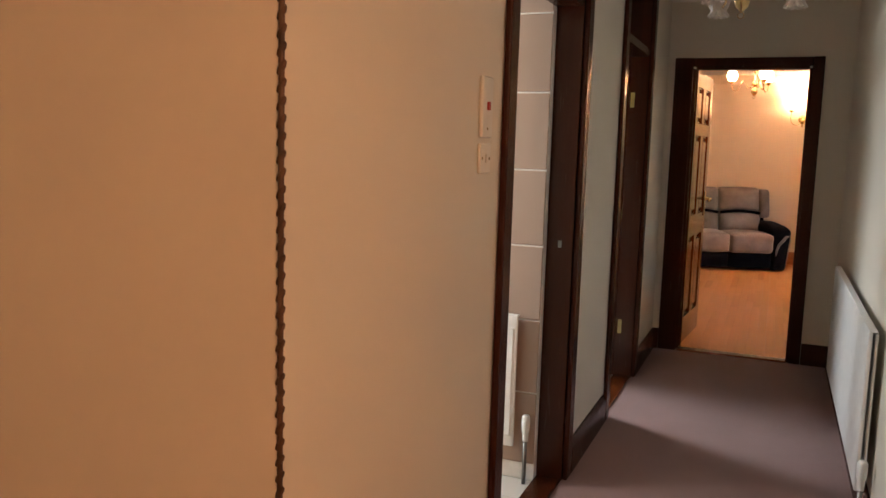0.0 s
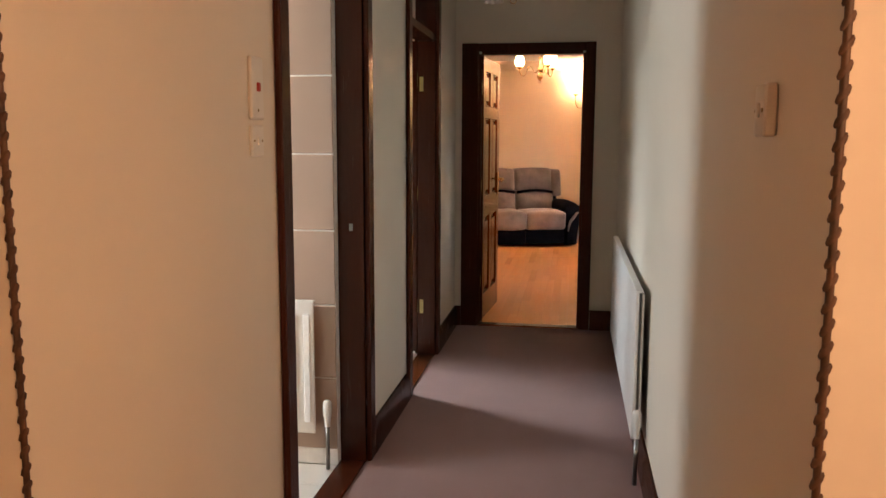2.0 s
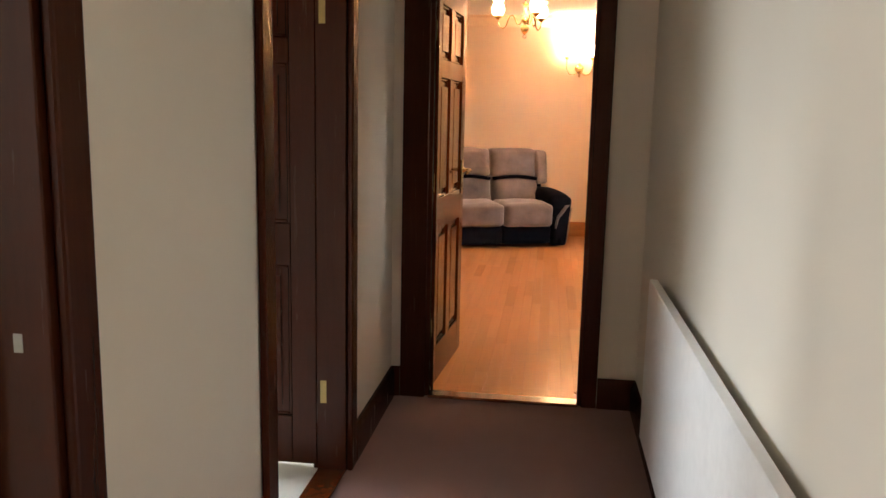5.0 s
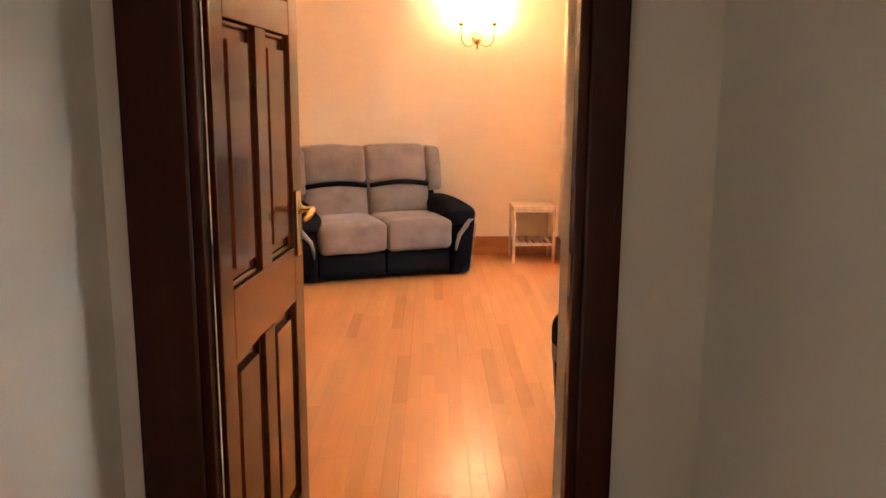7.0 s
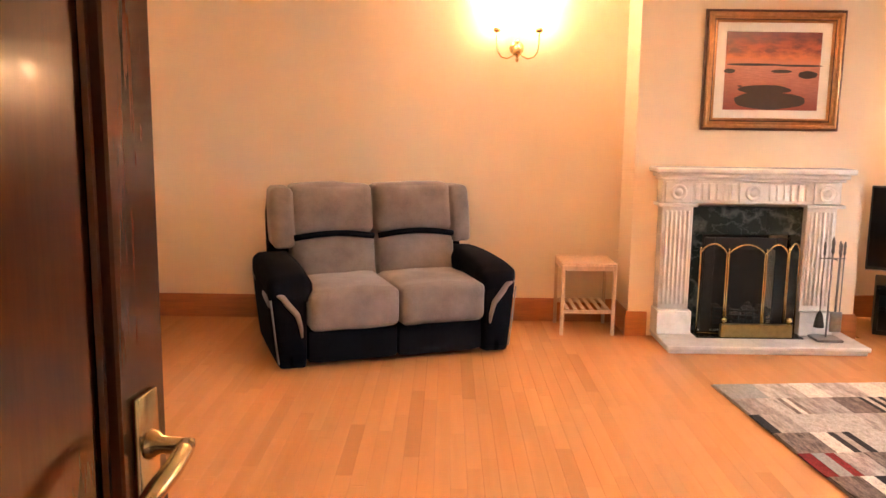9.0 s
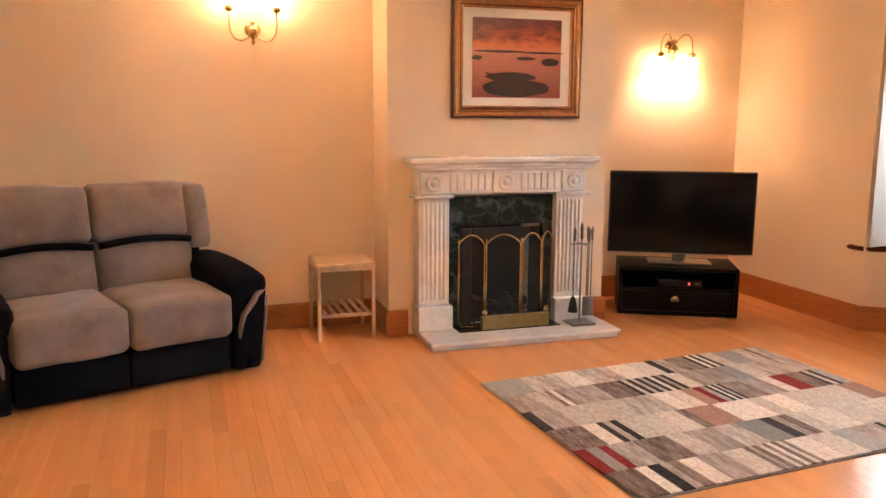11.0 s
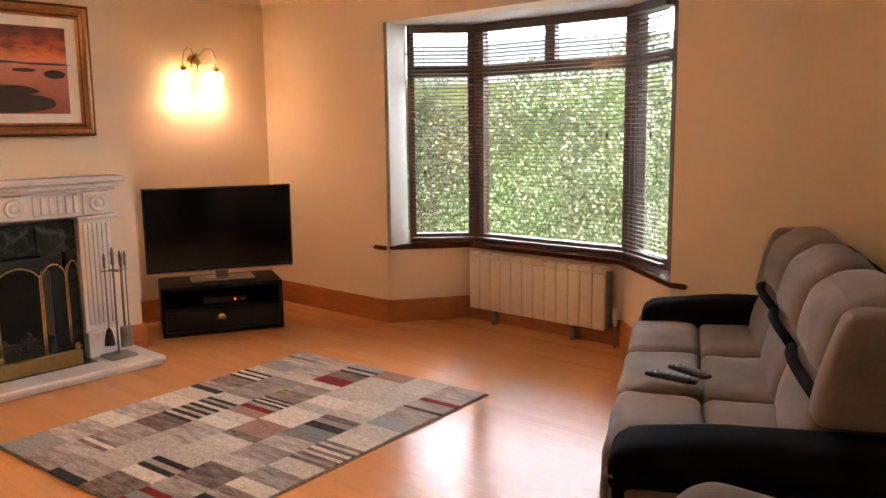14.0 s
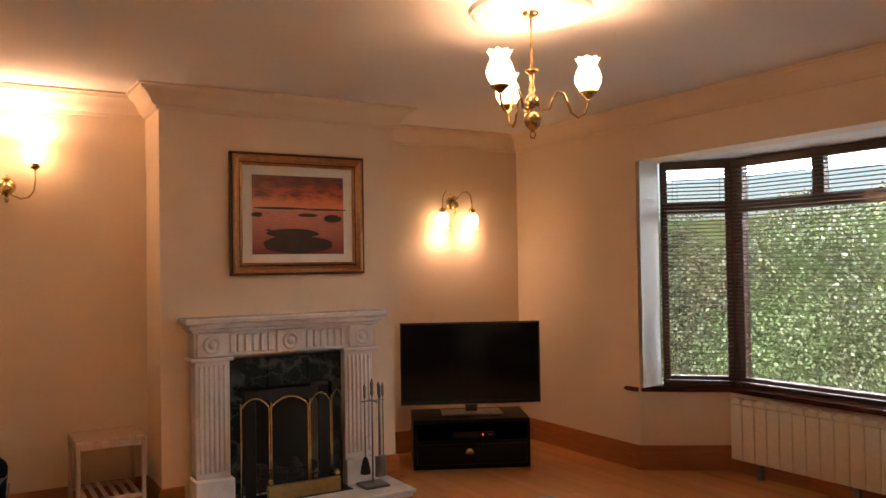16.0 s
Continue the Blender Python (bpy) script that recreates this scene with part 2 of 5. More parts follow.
FTILE = paint("white_floor_tile", (0.72, 0.69, 0.63), 0.3, 0.05, 0.05)
MOUNT = plain("white_picture_mount", (0.80, 0.76, 0.70), 0.8, wear=0.02)
GILT = metal("bronze_gilt", (0.66, 0.36, 0.18), 0.3)
GILTD = plain("dark_frame_edge", (0.11, 0.045, 0.025), 0.35)
PRINT = sunset_material()
ROCK = plain("dark_stone_print", (0.045, 0.028, 0.028), 0.3)
ROPE = plain("brown_rope_moulding", (0.075, 0.034, 0.015), 0.55, wear=0.5)
SHADE = glowing("lit_frosted_glass", (1.0, 0.62, 0.32), 5.5, (0.85, 0.75, 0.65))
UNLIT = glowing("unlit_frosted_glass", (1.0, 0.9, 0.8), 0.0, (0.72, 0.66, 0.6))
LEAF = leaf_material("hedge_leaves", (0.10, 0.12, 0.07), (0.165, 0.185, 0.115))
# darker leaf colour, for the tree and the box inside the bay hedge
LEAF2 = leaf_material("darker_leaves", (0.05, 0.075, 0.03), (0.10, 0.12, 0.05))
BARK = timber("bark", (0.09, 0.07, 0.055), 0.9, coat=0)
GROUND = ground_material()
RENDER_W = paint("outside_render", (0.6, 0.58, 0.54), 0.9)


def glass_material():
    m = Nodes("window_glass")
    m.b.inputs["Transmission Weight"].default_value = 1.0
    m.b.inputs["IOR"].default_value = 1.45
    return m.done((1.0, 1.0, 1.0), 0.0)


GLASS = glass_material()
R_CREAM = rug_material("rug_cream", [(0.32, (0.42, 0.37, 0.32)), (0.55, (0.66, 0.60, 0.53)), (0.7, (0.74, 0.68, 0.60))])
R_GREY = rug_material("rug_grey", [(0.3, (0.19, 0.16, 0.145)), (0.5, (0.39, 0.34, 0.305)), (0.65, (0.55, 0.50, 0.455))], 1, 30)
R_BLACK = rug_material("rug_black", [(0.3, (0.012, 0.011, 0.013)), (0.7, (0.05, 0.045, 0.045))])
R_RED = rug_material("rug_red", [(0.3, (0.12, 0.008, 0.010)), (0.7, (0.24, 0.02, 0.02))])
R_RUST = rug_material("rug_rust", [(0.3, (0.24, 0.12, 0.09)), (0.7, (0.36, 0.24, 0.19))])
R_BLUE = rug_material("rug_blue_grey", [(0.3, (0.2, 0.21, 0.21)), (0.7, (0.33, 0.33, 0.32))])
R_BROWN = rug_material("rug_brown", [(0.3, (0.04, 0.025, 0.022)), (0.7, (0.36, 0.28, 0.24))], 1, 40)
R_EDGE = rug_material("rug_binding", [(0.3, (0.22, 0.175, 0.15)), (0.7, (0.34, 0.28, 0.24))])

# ---- mesh helpers ----


def thing(name, m, label, category, group="", kind=""):
    """An Empty at the base of a thing, which parents its parts."""
    ob = new(name)
    ob.empty_display_size = 0.1
    ob.matrix_basis = m
    return tagged(ob, label, category, group, kind)


def part(name, bm, material, parent=None, label="", smooth=0.0):
    """Links a bmesh as one mesh object under a thing or a part."""
    me = bpy.data.meshes.new(name)
    if smooth:
        for f in bm.faces:
            f.smooth = True
        for e in bm.edges:
            if len(e.link_faces) == 2 and e.calc_face_angle(0) > radians(smooth):
                e.smooth = False
    bm.to_mesh(me)
    bm.free()
    for mt in (material if isinstance(material, (list, tuple)) else [material]):
        me.materials.append(mt)
    ob = new(name, me)
    ob.parent = parent
    if label:
        ob["label"] = label
    return ob


def structure(name, bm, material, label, category, smooth=0.0):
    return tagged(part(name, bm, material, None, label, smooth), label, category, "", "structure")


def box(bm, x0, y0, z0, x1, y1, z1, bevel=0.0, seg=1, m=None, mat=0):
    before = set(bm.faces)
    r = bmesh.ops.create_cube(bm, size=1.0)
    vs = r["verts"]
    for v in vs:
        v.co = Vector(((x0 + x1) / 2 + v.co.x * (x1 - x0), (y0 + y1) / 2 + v.co.y * (y1 - y0), (z0 + z1) / 2 + v.co.z * (z1 - z0)))
    if bevel:
        es = list({e for v in vs for e in v.link_edges})
        r = bmesh.ops.bevel(bm, geom=es, offset=bevel, segments=seg, affect='EDGES', profile=0.5)
        vs = list({v for f in bm.faces if f not in before for v in f.verts})
    if m is not None:
        bmesh.ops.transform(bm, matrix=m, verts=vs)
    if mat:
        for f in bm.faces:
            if f not in before:
                f.material_index = mat
    return vs


def boxes(*rows, bevel=0.0):
    bm = bmesh.new()
    for r in rows:
        box(bm, *r, bevel=bevel)
    return bm


def prism(bm, outline, z0, z1):
    lo = [bm.verts.new((x, y, z0)) for x, y in outline]
    hi = [bm.verts.new((x, y, z1)) for x, y in outline]
    n = len(outline)
    fs = [bm.faces.new(lo[::-1]), bm.faces.new(hi)]
    for i in range(n):
        fs.append(bm.faces.new((lo[i], lo[(i + 1) % n], hi[(i + 1) % n], hi[i])))
    bmesh.ops.recalc_face_normals(bm, faces=fs)
    return lo + hi


def lathe(bm, profile, seg=20, at=(0, 0, 0), m=None, wave=0.0, waves=8):
    """Turns (radius, height) rows round z; wave ruffles the last rows."""
    rings = []
    n = len(profile)
    for i, (r, z) in enumerate(profile):
        ring = []
        for k in range(seg):
            a = 2 * math.pi * k / seg
            w = wave * math.cos(waves * a) if i >= n - 2 else 0.0
            p = Vector((max(r + w, 0.0004) * math.cos(a), max(r + w, 0.0004) * math.sin(a), z + w * 0.6))
            if m is not None:
                p = m @ p
            ring.append(bm.verts.new(p + Vector(at)))
        rings.append(ring)
    for a, b in zip(rings, rings[1:]):
        for k in range(seg):
            bm.faces.new((a[k], a[(k + 1) % seg], b[(k + 1) % seg], b[k]))
    return rings


def tube(bm, points, radius, seg=8, caps=True):
    pts = [Vector(p) for p in points]
    rings = []
    side = None
    for i, p in enumerate(pts):
        d = (pts[min(i + 1, len(pts) - 1)] - pts[max(i - 1, 0)]).normalized()
        if side is None:
            side = d.orthogonal().normalized()
        side = (side - d * side.dot(d))
        side = side.normalized() if side.length > 1e-5 else d.orthogonal().normalized()
        up = d.cross(side)
        r = radius[i] if isinstance(radius, (list, tuple)) else radius
        rings.append([bm.verts.new(p + r * (math.cos(2 * math.pi * k / seg) * side + math.sin(2 * math.pi * k / seg) * up)) for k in range(seg)])
    for a, b in zip(rings, rings[1:]):
        for k in range(seg):
            bm.faces.new((a[k], a[(k + 1) % seg], b[(k + 1) % seg], b[k]))
    if caps:
        bm.faces.new(rings[0][::-1])
        bm.faces.new(rings[-1])


def sphere(bm, at, r, squash=(1, 1, 1), u=12, v=8):
    res = bmesh.ops.create_uvsphere(bm, u_segments=u, v_segments=v, radius=r)
    for w in res["verts"]:
        w.co = Vector((w.co.x * squash[0] + at[0], w.co.y * squash[1] + at[1], w.co.z * squash[2] + at[2]))
    return res["verts"]


def cushion(bm, c, size, r=0.05, puff=(0, 0, 0), cuts=7, lean=0.0, lumps=0.006, seed=0.0):
    """A stuffed, rounded block. puff: how far its faces swell along x, y, z; lean: y per z."""
    before = set(bm.verts)
    res = bmesh.ops.create_cube(bm, size=2.0)
    es = list({e for v in res["verts"] for e in v.link_edges})
    bmesh.ops.subdivide_edges(bm, edges=es, cuts=cuts, use_grid_fill=True)
    vs = [v for v in bm.verts if v not in before]
    h = [s / 2 for s in size]
    for v in vs:
        q = [max(-1.0, min(1.0, t)) for t in v.co]
        q = [math.sin(t * math.pi / 2) * 0.35 + t * 0.65 for t in q]
        p = [q[i] * h[i] for i in range(3)]
        inner = [max(-h[i] + r, min(h[i] - r, p[i])) if h[i] > r else 0.0 for i in range(3)]
        d = Vector([p[i] - inner[i] for i in range(3)])
        if d.length > 1e-6:
            d = d.normalized() * r
        o = Vector(inner) + (d if d.length > 1e-6 else Vector((0, 0, 0)))
        for i in range(3):
            j, k = (i + 1) % 3, (i + 2) % 3
            o[i] += puff[i] * q[i] * (1 - q[j] ** 2) * (1 - q[k] ** 2)
        w = noise.noise(Vector((o.x * 6 + seed, o.y * 6 + c[0] * 3, o.z * 6 + c[2] * 3)))
        o += Vector((0, lumps * w, lumps * w))
        o.y += lean * o.z
        v.co = o + Vector(c)
    return vs


def swept(bm, path, profile, closed=False):
    """Runs a profile of (inwards, z) along a plan path whose inside lies to its left, with mitred corners."""
    pts = [Vector(p) for p in path]
    n = len(pts)
    rows = []
    for i, p in enumerate(pts):
        a = (p - pts[i - 1]).normalized() if (closed or i > 0) else None
        b = (pts[(i + 1) % n] - p).normalized() if (closed or i < n - 1) else None
        na = Vector((-a.y, a.x)) if a else None
        nb = Vector((-b.y, b.x)) if b else None
        if na and nb:
            q = (na + nb)
            q = q / max(q.dot(na), 0.15)
        else:
            q = na or nb
        rows.append([bm.verts.new((p.x + q.x * o, p.y + q.y * o, z)) for o, z in profile])
    k = len(profile)
    for i in range(n if closed else n - 1):
        a, b = rows[i], rows[(i + 1) % n]
        for j in range(k):
            bm.faces.new((a[j], b[j], b[(j + 1) % k], a[(j + 1) % k]))
    if not closed:
        bm.faces.new(rows[0])
        bm.faces.new(rows[-1][::-1])
    bmesh.ops.recalc_face_normals(bm, faces=bm.faces[:])


# ---- plan ----
CH = 2.48                      # ceiling height
XL, XR = -0.20, 0.992           # corridor walls
YH, YE = 0.925, 5.855           # corridor from the hall to the end wall
YR = 6.05                      # near wall of the living room
RX0, RX1 = -1.86, 4.595        # living room side walls
YB, YA = 11.53, 11.78          # back wall, alcove beside the chimney breast
CX0, CX1, CY = 1.58, 3.09, 11.15
DX0, DX1, DH = -0.014, 0.724, 2.02
SILL, WTOP = 0.56, 2.12
BAY = [(4.595, 10.40), (5.09, 10.05), (5.09, 8.78), (4.595, 8.22)]
GLZ = [(4.84, 10.43), (5.19, 10.06), (5.215, 8.81), (4.91, 8.37)]

# ---- living room shell ----
structure("floor", boxes((RX0, YR, -0.12, RX1, YA, -0.012), (RX1, 8.3, -0.12, 5.09, 10.3, -0.012), (DX0, YE, -0.12, DX1, YR, -0.012)), PINE, "wooden subfloor under the laminate", "floor")
structure("wall_back", boxes((RX0, YB, 0, CX0, YA + 0.1, CH)), WALL, "cream painted plaster wall behind the two-seat sofa", "wall")
structure("wall_alcove", boxes((CX1, YA, 0, RX1 + 0.2, YA + 0.1, CH)), WALL, "cream painted plaster alcove wall behind the television", "wall")
OX0, OX1, OZ = 2.02, 2.62, 0.72    # fire opening
bm = bmesh.new()
prism(bm, [(CX0, 0), (OX0, 0), (OX0, OZ), (OX1, OZ), (OX1, 0), (CX1, 0), (CX1, CH), (CX0, CH)], CY, YA)
for v in bm.verts:
    v.co = Vector((v.co.x, v.co.z, v.co.y))
bmesh.ops.recalc_face_normals(bm, faces=bm.faces[:])
structure("chimney_breast", bm, WALL, "cream painted chimney breast", "wall")
structure("firebox", boxes((OX0, CY + 0.32, 0, OX1, CY + 0.34, OZ), (OX0, CY, 0.0, OX1, CY + 0.32, 0.02)), SOOT, "soot-blackened firebrick lining of the fireplace", "firebox")
structure("wall_left", boxes((RX0 - 0.12, YR, 0, RX0, YB, CH)), WALL, "cream painted plaster side wall", "wall")
structure("wall_near", boxes((RX0 - 0.12, YE, 0, XL - 0.12, YR, CH), (XL - 0.12, YE + 0.002, 0, DX0, YR, CH), (DX1 + 0.031, YE + 0.002, 0, XR + 0.12, YE + 0.049, CH), (DX1 + 0.002, YE + 0.049, 0, XR + 0.12, YR, CH), (DX0, YE + 0.002, DH + 0.03, DX1 + 0.031, YE + 0.049, CH), (DX0, YE + 0.049, DH, DX1 + 0.002, YR, CH), (XR + 0.12, YE, 0, RX1 + 0.2, YR, CH)), WALL, "cream painted wall round the living room door", "wall")
structure("corridor_end_wall", boxes((XL, YE - 0.004, 0, DX0, YE, CH), (DX1, YE - 0.004, 0, XR, YE, CH), (DX0, YE - 0.004, DH, DX1, YE, CH)), HALLW, "pale painted end wall of the corridor", "wall")
structure("wall_window", boxes((RX1, YR, 0, RX1 + 0.2, 8.22, CH), (RX1, 10.40, 0, RX1 + 0.2, YA, CH), (RX1, 8.22, WTOP, RX1 + 0.2, 10.40, CH)), WALL, "cream painted wall with a wide bay window opening", "wall")
bm = bmesh.new()
prism(bm, [BAY[0], BAY[1], BAY[2], BAY[3], (4.80, 8.16), (5.05, 8.24), (5.34, 8.74), (5.34, 10.14), (4.95, 10.58), (4.80, 10.5)], 0, SILL - 0.03)
structure("bay_wall", bm, WALL, "cream painted low wall under the bay window", "wall")
bm = bmesh.new()
prism(bm, [(4.60, 10.37), GLZ[0], (4.93, 10.56), (4.80, 10.52), (4.797, 10.40)], SILL, WTOP)
prism(bm, [(4.60, 8.221), (4.797, 8.219), (4.80, 8.18), (5.0, 8.28), GLZ[3]], SILL, WTOP)
structure("window_reveal", bm, WHITE, "white painted plaster reveals of the bay window", "wall")
bm = bmesh.new()
prism(bm, [(4.797, 8.22), (5.05, 8.24), (5.34, 8.74), (5.34, 10.14), (4.95, 10.58), (4.797, 10.40)], WTOP, WTOP + 0.2)
structure("bay_soffit", bm, WHITE, "white painted soffit of the bay window", "ceiling")
structure("ceiling", boxes((RX0 - 0.12, YE, CH, RX1 + 0.2, YA + 0.1, CH + 0.15)), CEIL, "white painted plaster ceiling of the living room", "ceiling")

ROOM = [(RX0, YR), (RX1, YR), (RX1, YA), (CX1, YA), (CX1, CY), (CX0, CY), (CX0, YB), (RX0, YB)]
bm = bmesh.new()
swept(bm, ROOM, [(0, CH - 0.13), (0.018, CH - 0.13), (0.022, CH - 0.112), (0.045, CH - 0.10), (0.06, CH - 0.075), (0.085, CH - 0.045), (0.115, CH - 0.03), (0.122, CH - 0.014), (0.135, CH - 0.012), (0.135, CH), (0, CH)], True)
structure("cornice", bm, WALL, "moulded cream plaster cornice", "cornice", 35)
SK = [(0, 0), (0.02, 0), (0.02, 0.13), (0.016, 0.142), (0.016, 0.15), (0.009, 0.165), (0, 0.165)]
for chain in ([(DX1 + 0.09, YR), (RX1, YR), BAY[3], BAY[2], BAY[1], BAY[0], (RX1, YA), (CX1, YA), (CX1, CY), (2.955, CY)], [(1.705, CY), (CX0, CY), (CX0, YB), (RX0, YB), (RX0, YR), (DX0 - 0.09, YR)]):
    bm = bmesh.new()
    swept(bm, chain, SK)
    structure("baseboard", bm, PINE, "orange varnished pine skirting board with a moulded top", "baseboard", 35)

# window board
bm = bmesh.new()
prism(bm, [(4.57, 10.53), (4.57, 10.43), (5.055, 10.03), (5.055, 8.80), (4.57, 8.22), (4.57, 8.12), (4.597, 8.12), (4.6, 8.22), (4.95, 8.36), (5.24, 8.78), (5.22, 10.08), (4.86, 10.46), (4.6, 10.42), (4.597, 10.53)], SILL - 0.03, SILL)
bmesh.ops.bevel(bm, geom=[e for e in bm.edges if abs(e.verts[0].co.z - e.verts[1].co.z) < 1e-4], offset=0.008, segments=2, affect='EDGES')
structure("window_sill", bm, DOORW, "varnished brown wooden window board with rounded nose", "sill", 40)

# bay window: three facets, each a frame with a transom and glass
facets = [(GLZ[0], GLZ[1], 1), (GLZ[1], GLZ[2], 2), (GLZ[2], GLZ[3], 1)]
TR = 1.795
for no, (p, q, tops) in enumerate(facets):
    p, q = Vector(p), Vector(q)
    w = (q - p).length
    ang = math.degrees(math.atan2(q.y - p.y, q.x - p.x))
    win = thing("window_%d" % (no + 1), pose(p.x, p.y, 0, 0, 0, ang), "dark brown timber bay window with a top light", "window", "bay window", "structure")
    fr = bmesh.new()
    a, b = 0.012, w - 0.012
    box(fr, a, 0, SILL, a + 0.05, 0.07, WTOP, 0.004)
    box(fr, b - 0.05, 0, SILL, b, 0.07, WTOP, 0.004)
    box(fr, a + 0.05, 0, SILL, b - 0.05, 0.07, SILL + 0.06, 0.004)
    box(fr, a + 0.05, 0, WTOP - 0.05, b - 0.05, 0.07, WTOP, 0.004)
    box(fr, a + 0.05, 0, TR - 0.035, b - 0.05, 0.07, TR + 0.035, 0.004)
    if tops == 2:
        box(fr, w / 2 - 0.04, 0.002, TR + 0.035, w / 2 + 0.04, 0.068, WTOP - 0.05, 0.004)
    part("window_frame", fr, WINWOOD, win)
    if no:
        post = bmesh.new()
        lathe(post, [(0.0, SILL), (0.042, SILL), (0.042, WTOP), (0.0, WTOP)], 12, (0, 0.03, 0))
        part("corner_post", post, WINWOOD, win)
    panes = [(a + 0.05, SILL + 0.06, b - 0.05, TR - 0.035)]
    if tops == 2:
        panes += [(a + 0.05, TR + 0.035, w / 2 - 0.04, WTOP - 0.05), (w / 2 + 0.04, TR + 0.035, b - 0.05, WTOP - 0.05)]
    else:
        panes += [(a + 0.05, TR + 0.035, b - 0.05, WTOP - 0.05)]
    for x0, z0, x1, z1 in panes:
        g = bmesh.new()
        box(g, x0, 0.032, z0, x1, 0.038, z1)
        o = part("pane", g, GLASS, win)
        o.visible_shadow = False

    # venetian blind on the room side
    bl = thing("venetian_blind", pose(p.x, p.y, 0, 0, 0, ang) @ pose(0, -0.045, 0), "brown wooden venetian blind, lowered with open slats", "blind", "blinds in the bay window")
    ins = 0.02 if no == 1 else 0.03
    x0, x1 = ins, w - ins
    h = bmesh.new()
    box(h, x0, -0.02, WTOP - 0.06, x1, 0.02, WTOP - 0.005, 0.004)
    part("headrail", h, SLATW, bl)
    sl = bmesh.new()
    box(sl, x0, -0.0125, -0.0013, x1, 0.0125, 0.0013)
    bmesh.ops.rotate(sl, cent=(0, 0, 0), matrix=Matrix.Rotation(radians((-12, -8, -8)[no]), 3, 'X'), verts=sl.verts[:])
    z = WTOP - 0.08
    first = part("slat", sl, SLATW, bl)
    first.location = (0, 0, z)
    while z > SILL + 0.07:
        z -= 0.0262
        o = first.copy()
        scene.collection.objects.link(o)
        o.location = (0, 0, z)
    h = bmesh.new()
    box(h, x0, -0.014, SILL + 0.02, x1, 0.014, SILL + 0.038, 0.003)
    part("bottom_rail", h, SLATW, bl)
    for f in ((0.15, 0.85) if no != 1 else (0.1, 0.5, 0.9)):
        for s in (-0.0135, 0.0135):
            c = bmesh.new()
            tube(c, [(x0 + f * (x1 - x0), s, SILL + 0.03), (x0 + f * (x1 - x0), s, WTOP - 0.03)], 0.0012, 4)
            part("ladder_cord", c, SLATW, bl)
    c = bmesh.new()
    xc = x1 - 0.12 if no != 0 else x0 + 0.1
    tube(c, [(xc, -0.03, WTOP - 0.05), (xc, -0.03, 1.36 if no else 1.1)], 0.0015, 5)
    lathe(c, [(0.002, 0.0), (0.007, -0.01), (0.008, -0.03), (0.001, -0.045)], 8, (xc, -0.03, 1.36 if no else 1.1))
    part("pull_cord", c, SLATW, bl)

# ---- corridor shell ----
HX0, HX1, HY0 = -1.7, 2.5, -3.2
YHL = 0.975                    # the left corner stands a little further in
BY0, BY1 = 2.225, 3.14          # bathroom doorway
KY0, KY1 = 4.11, 4.94          # kitchen doorway
FT = 2.38                      # top of the door frames with their fanlights
LW = XL - 0.11


def wall_left_rows():
    rows = []
    for a, b in ((YHL, BY0 - 0.03), (BY1 + 0.03, KY0 - 0.03), (KY1 + 0.03, YE)):
        rows.append((LW, a, 0, XL, b, CH))
    for a, b in ((BY0 - 0.03, BY1 + 0.03), (KY0 - 0.03, KY1 + 0.03)):
        rows.append((LW, a, FT, XL, b, CH))
    return rows


structure("corridor_floor", boxes((XL, YH - 0.02, -0.1, XR, YE, 0.0), (LW, BY0, -0.1, XL, BY1, -0.004), (LW, KY0, -0.1, XL, KY1, -0.004)), CARPET, "plum brown short-pile carpet along the corridor", "carpet")
structure("corridor_wall_left", boxes(*wall_left_rows()), HALLW, "pale painted corridor wall with two doorways", "wall")
structure("corridor_wall_right", boxes((XR, YH, 0, XR + 0.12, YE, CH)), HALLW, "pale painted corridor wall behind the radiator", "wall")
structure("corridor_ceiling", boxes((-3.2, HY0 - 0.1, CH, HX1 + 0.1, YE, CH + 0.15)), CEIL, "white painted corridor ceiling", "ceiling")
structure("hall_wall_left", boxes((HX0, YHL, 0, LW, YHL + 0.1, CH)), HALLW, "pale painted hall wall beside the corridor mouth", "wall")
structure("hall_wall_right", boxes((XR + 0.12, YH, 0, HX1, YH + 0.1, CH)), HALLW, "pale painted hall wall beside the corridor mouth", "wall")
structure("hall_wall_back", boxes((HX0, HY0 - 0.1, 0, HX1, HY0, CH), (HX0 - 0.1, HY0, 0, HX0, YH, CH), (HX1, HY0, 0, HX1 + 0.1, YH, CH)), HALLW, "pale painted hall walls", "wall")
structure("hall_floor", boxes((HX0, HY0, -0.1, HX1, YH - 0.02, 0.0), (HX0, YH - 0.02, -0.1, XL, YHL, 0.0)), CARPET, "plum brown short-pile carpet in the hall", "carpet")

# rope mouldings on the corners of the corridor mouth
for x, yy in ((XL, YHL), (XR, YH)):
    bm = bmesh.new()
    box(bm, x - 0.005, yy - 0.005, 0, x + 0.005, yy + 0.005, CH, 0.003)
    n = 84
    for i in range(n):
        z = (i + 0.5) * CH / n
        vs = sphere(bm, (0, 0, 0), 0.0068, (0.95, 0.95, 2.2), 7, 5)
        bmesh.ops.rotate(bm, cent=(0, 0, 0), matrix=Matrix.Rotation(radians(32), 3, 'Y'), verts=vs)
        bmesh.ops.translate(bm, vec=(x, yy, z), verts=vs)
    structure("rope_moulding", bm, ROPE, "dark brown twisted rope moulding on the wall corner", "trim", 60)

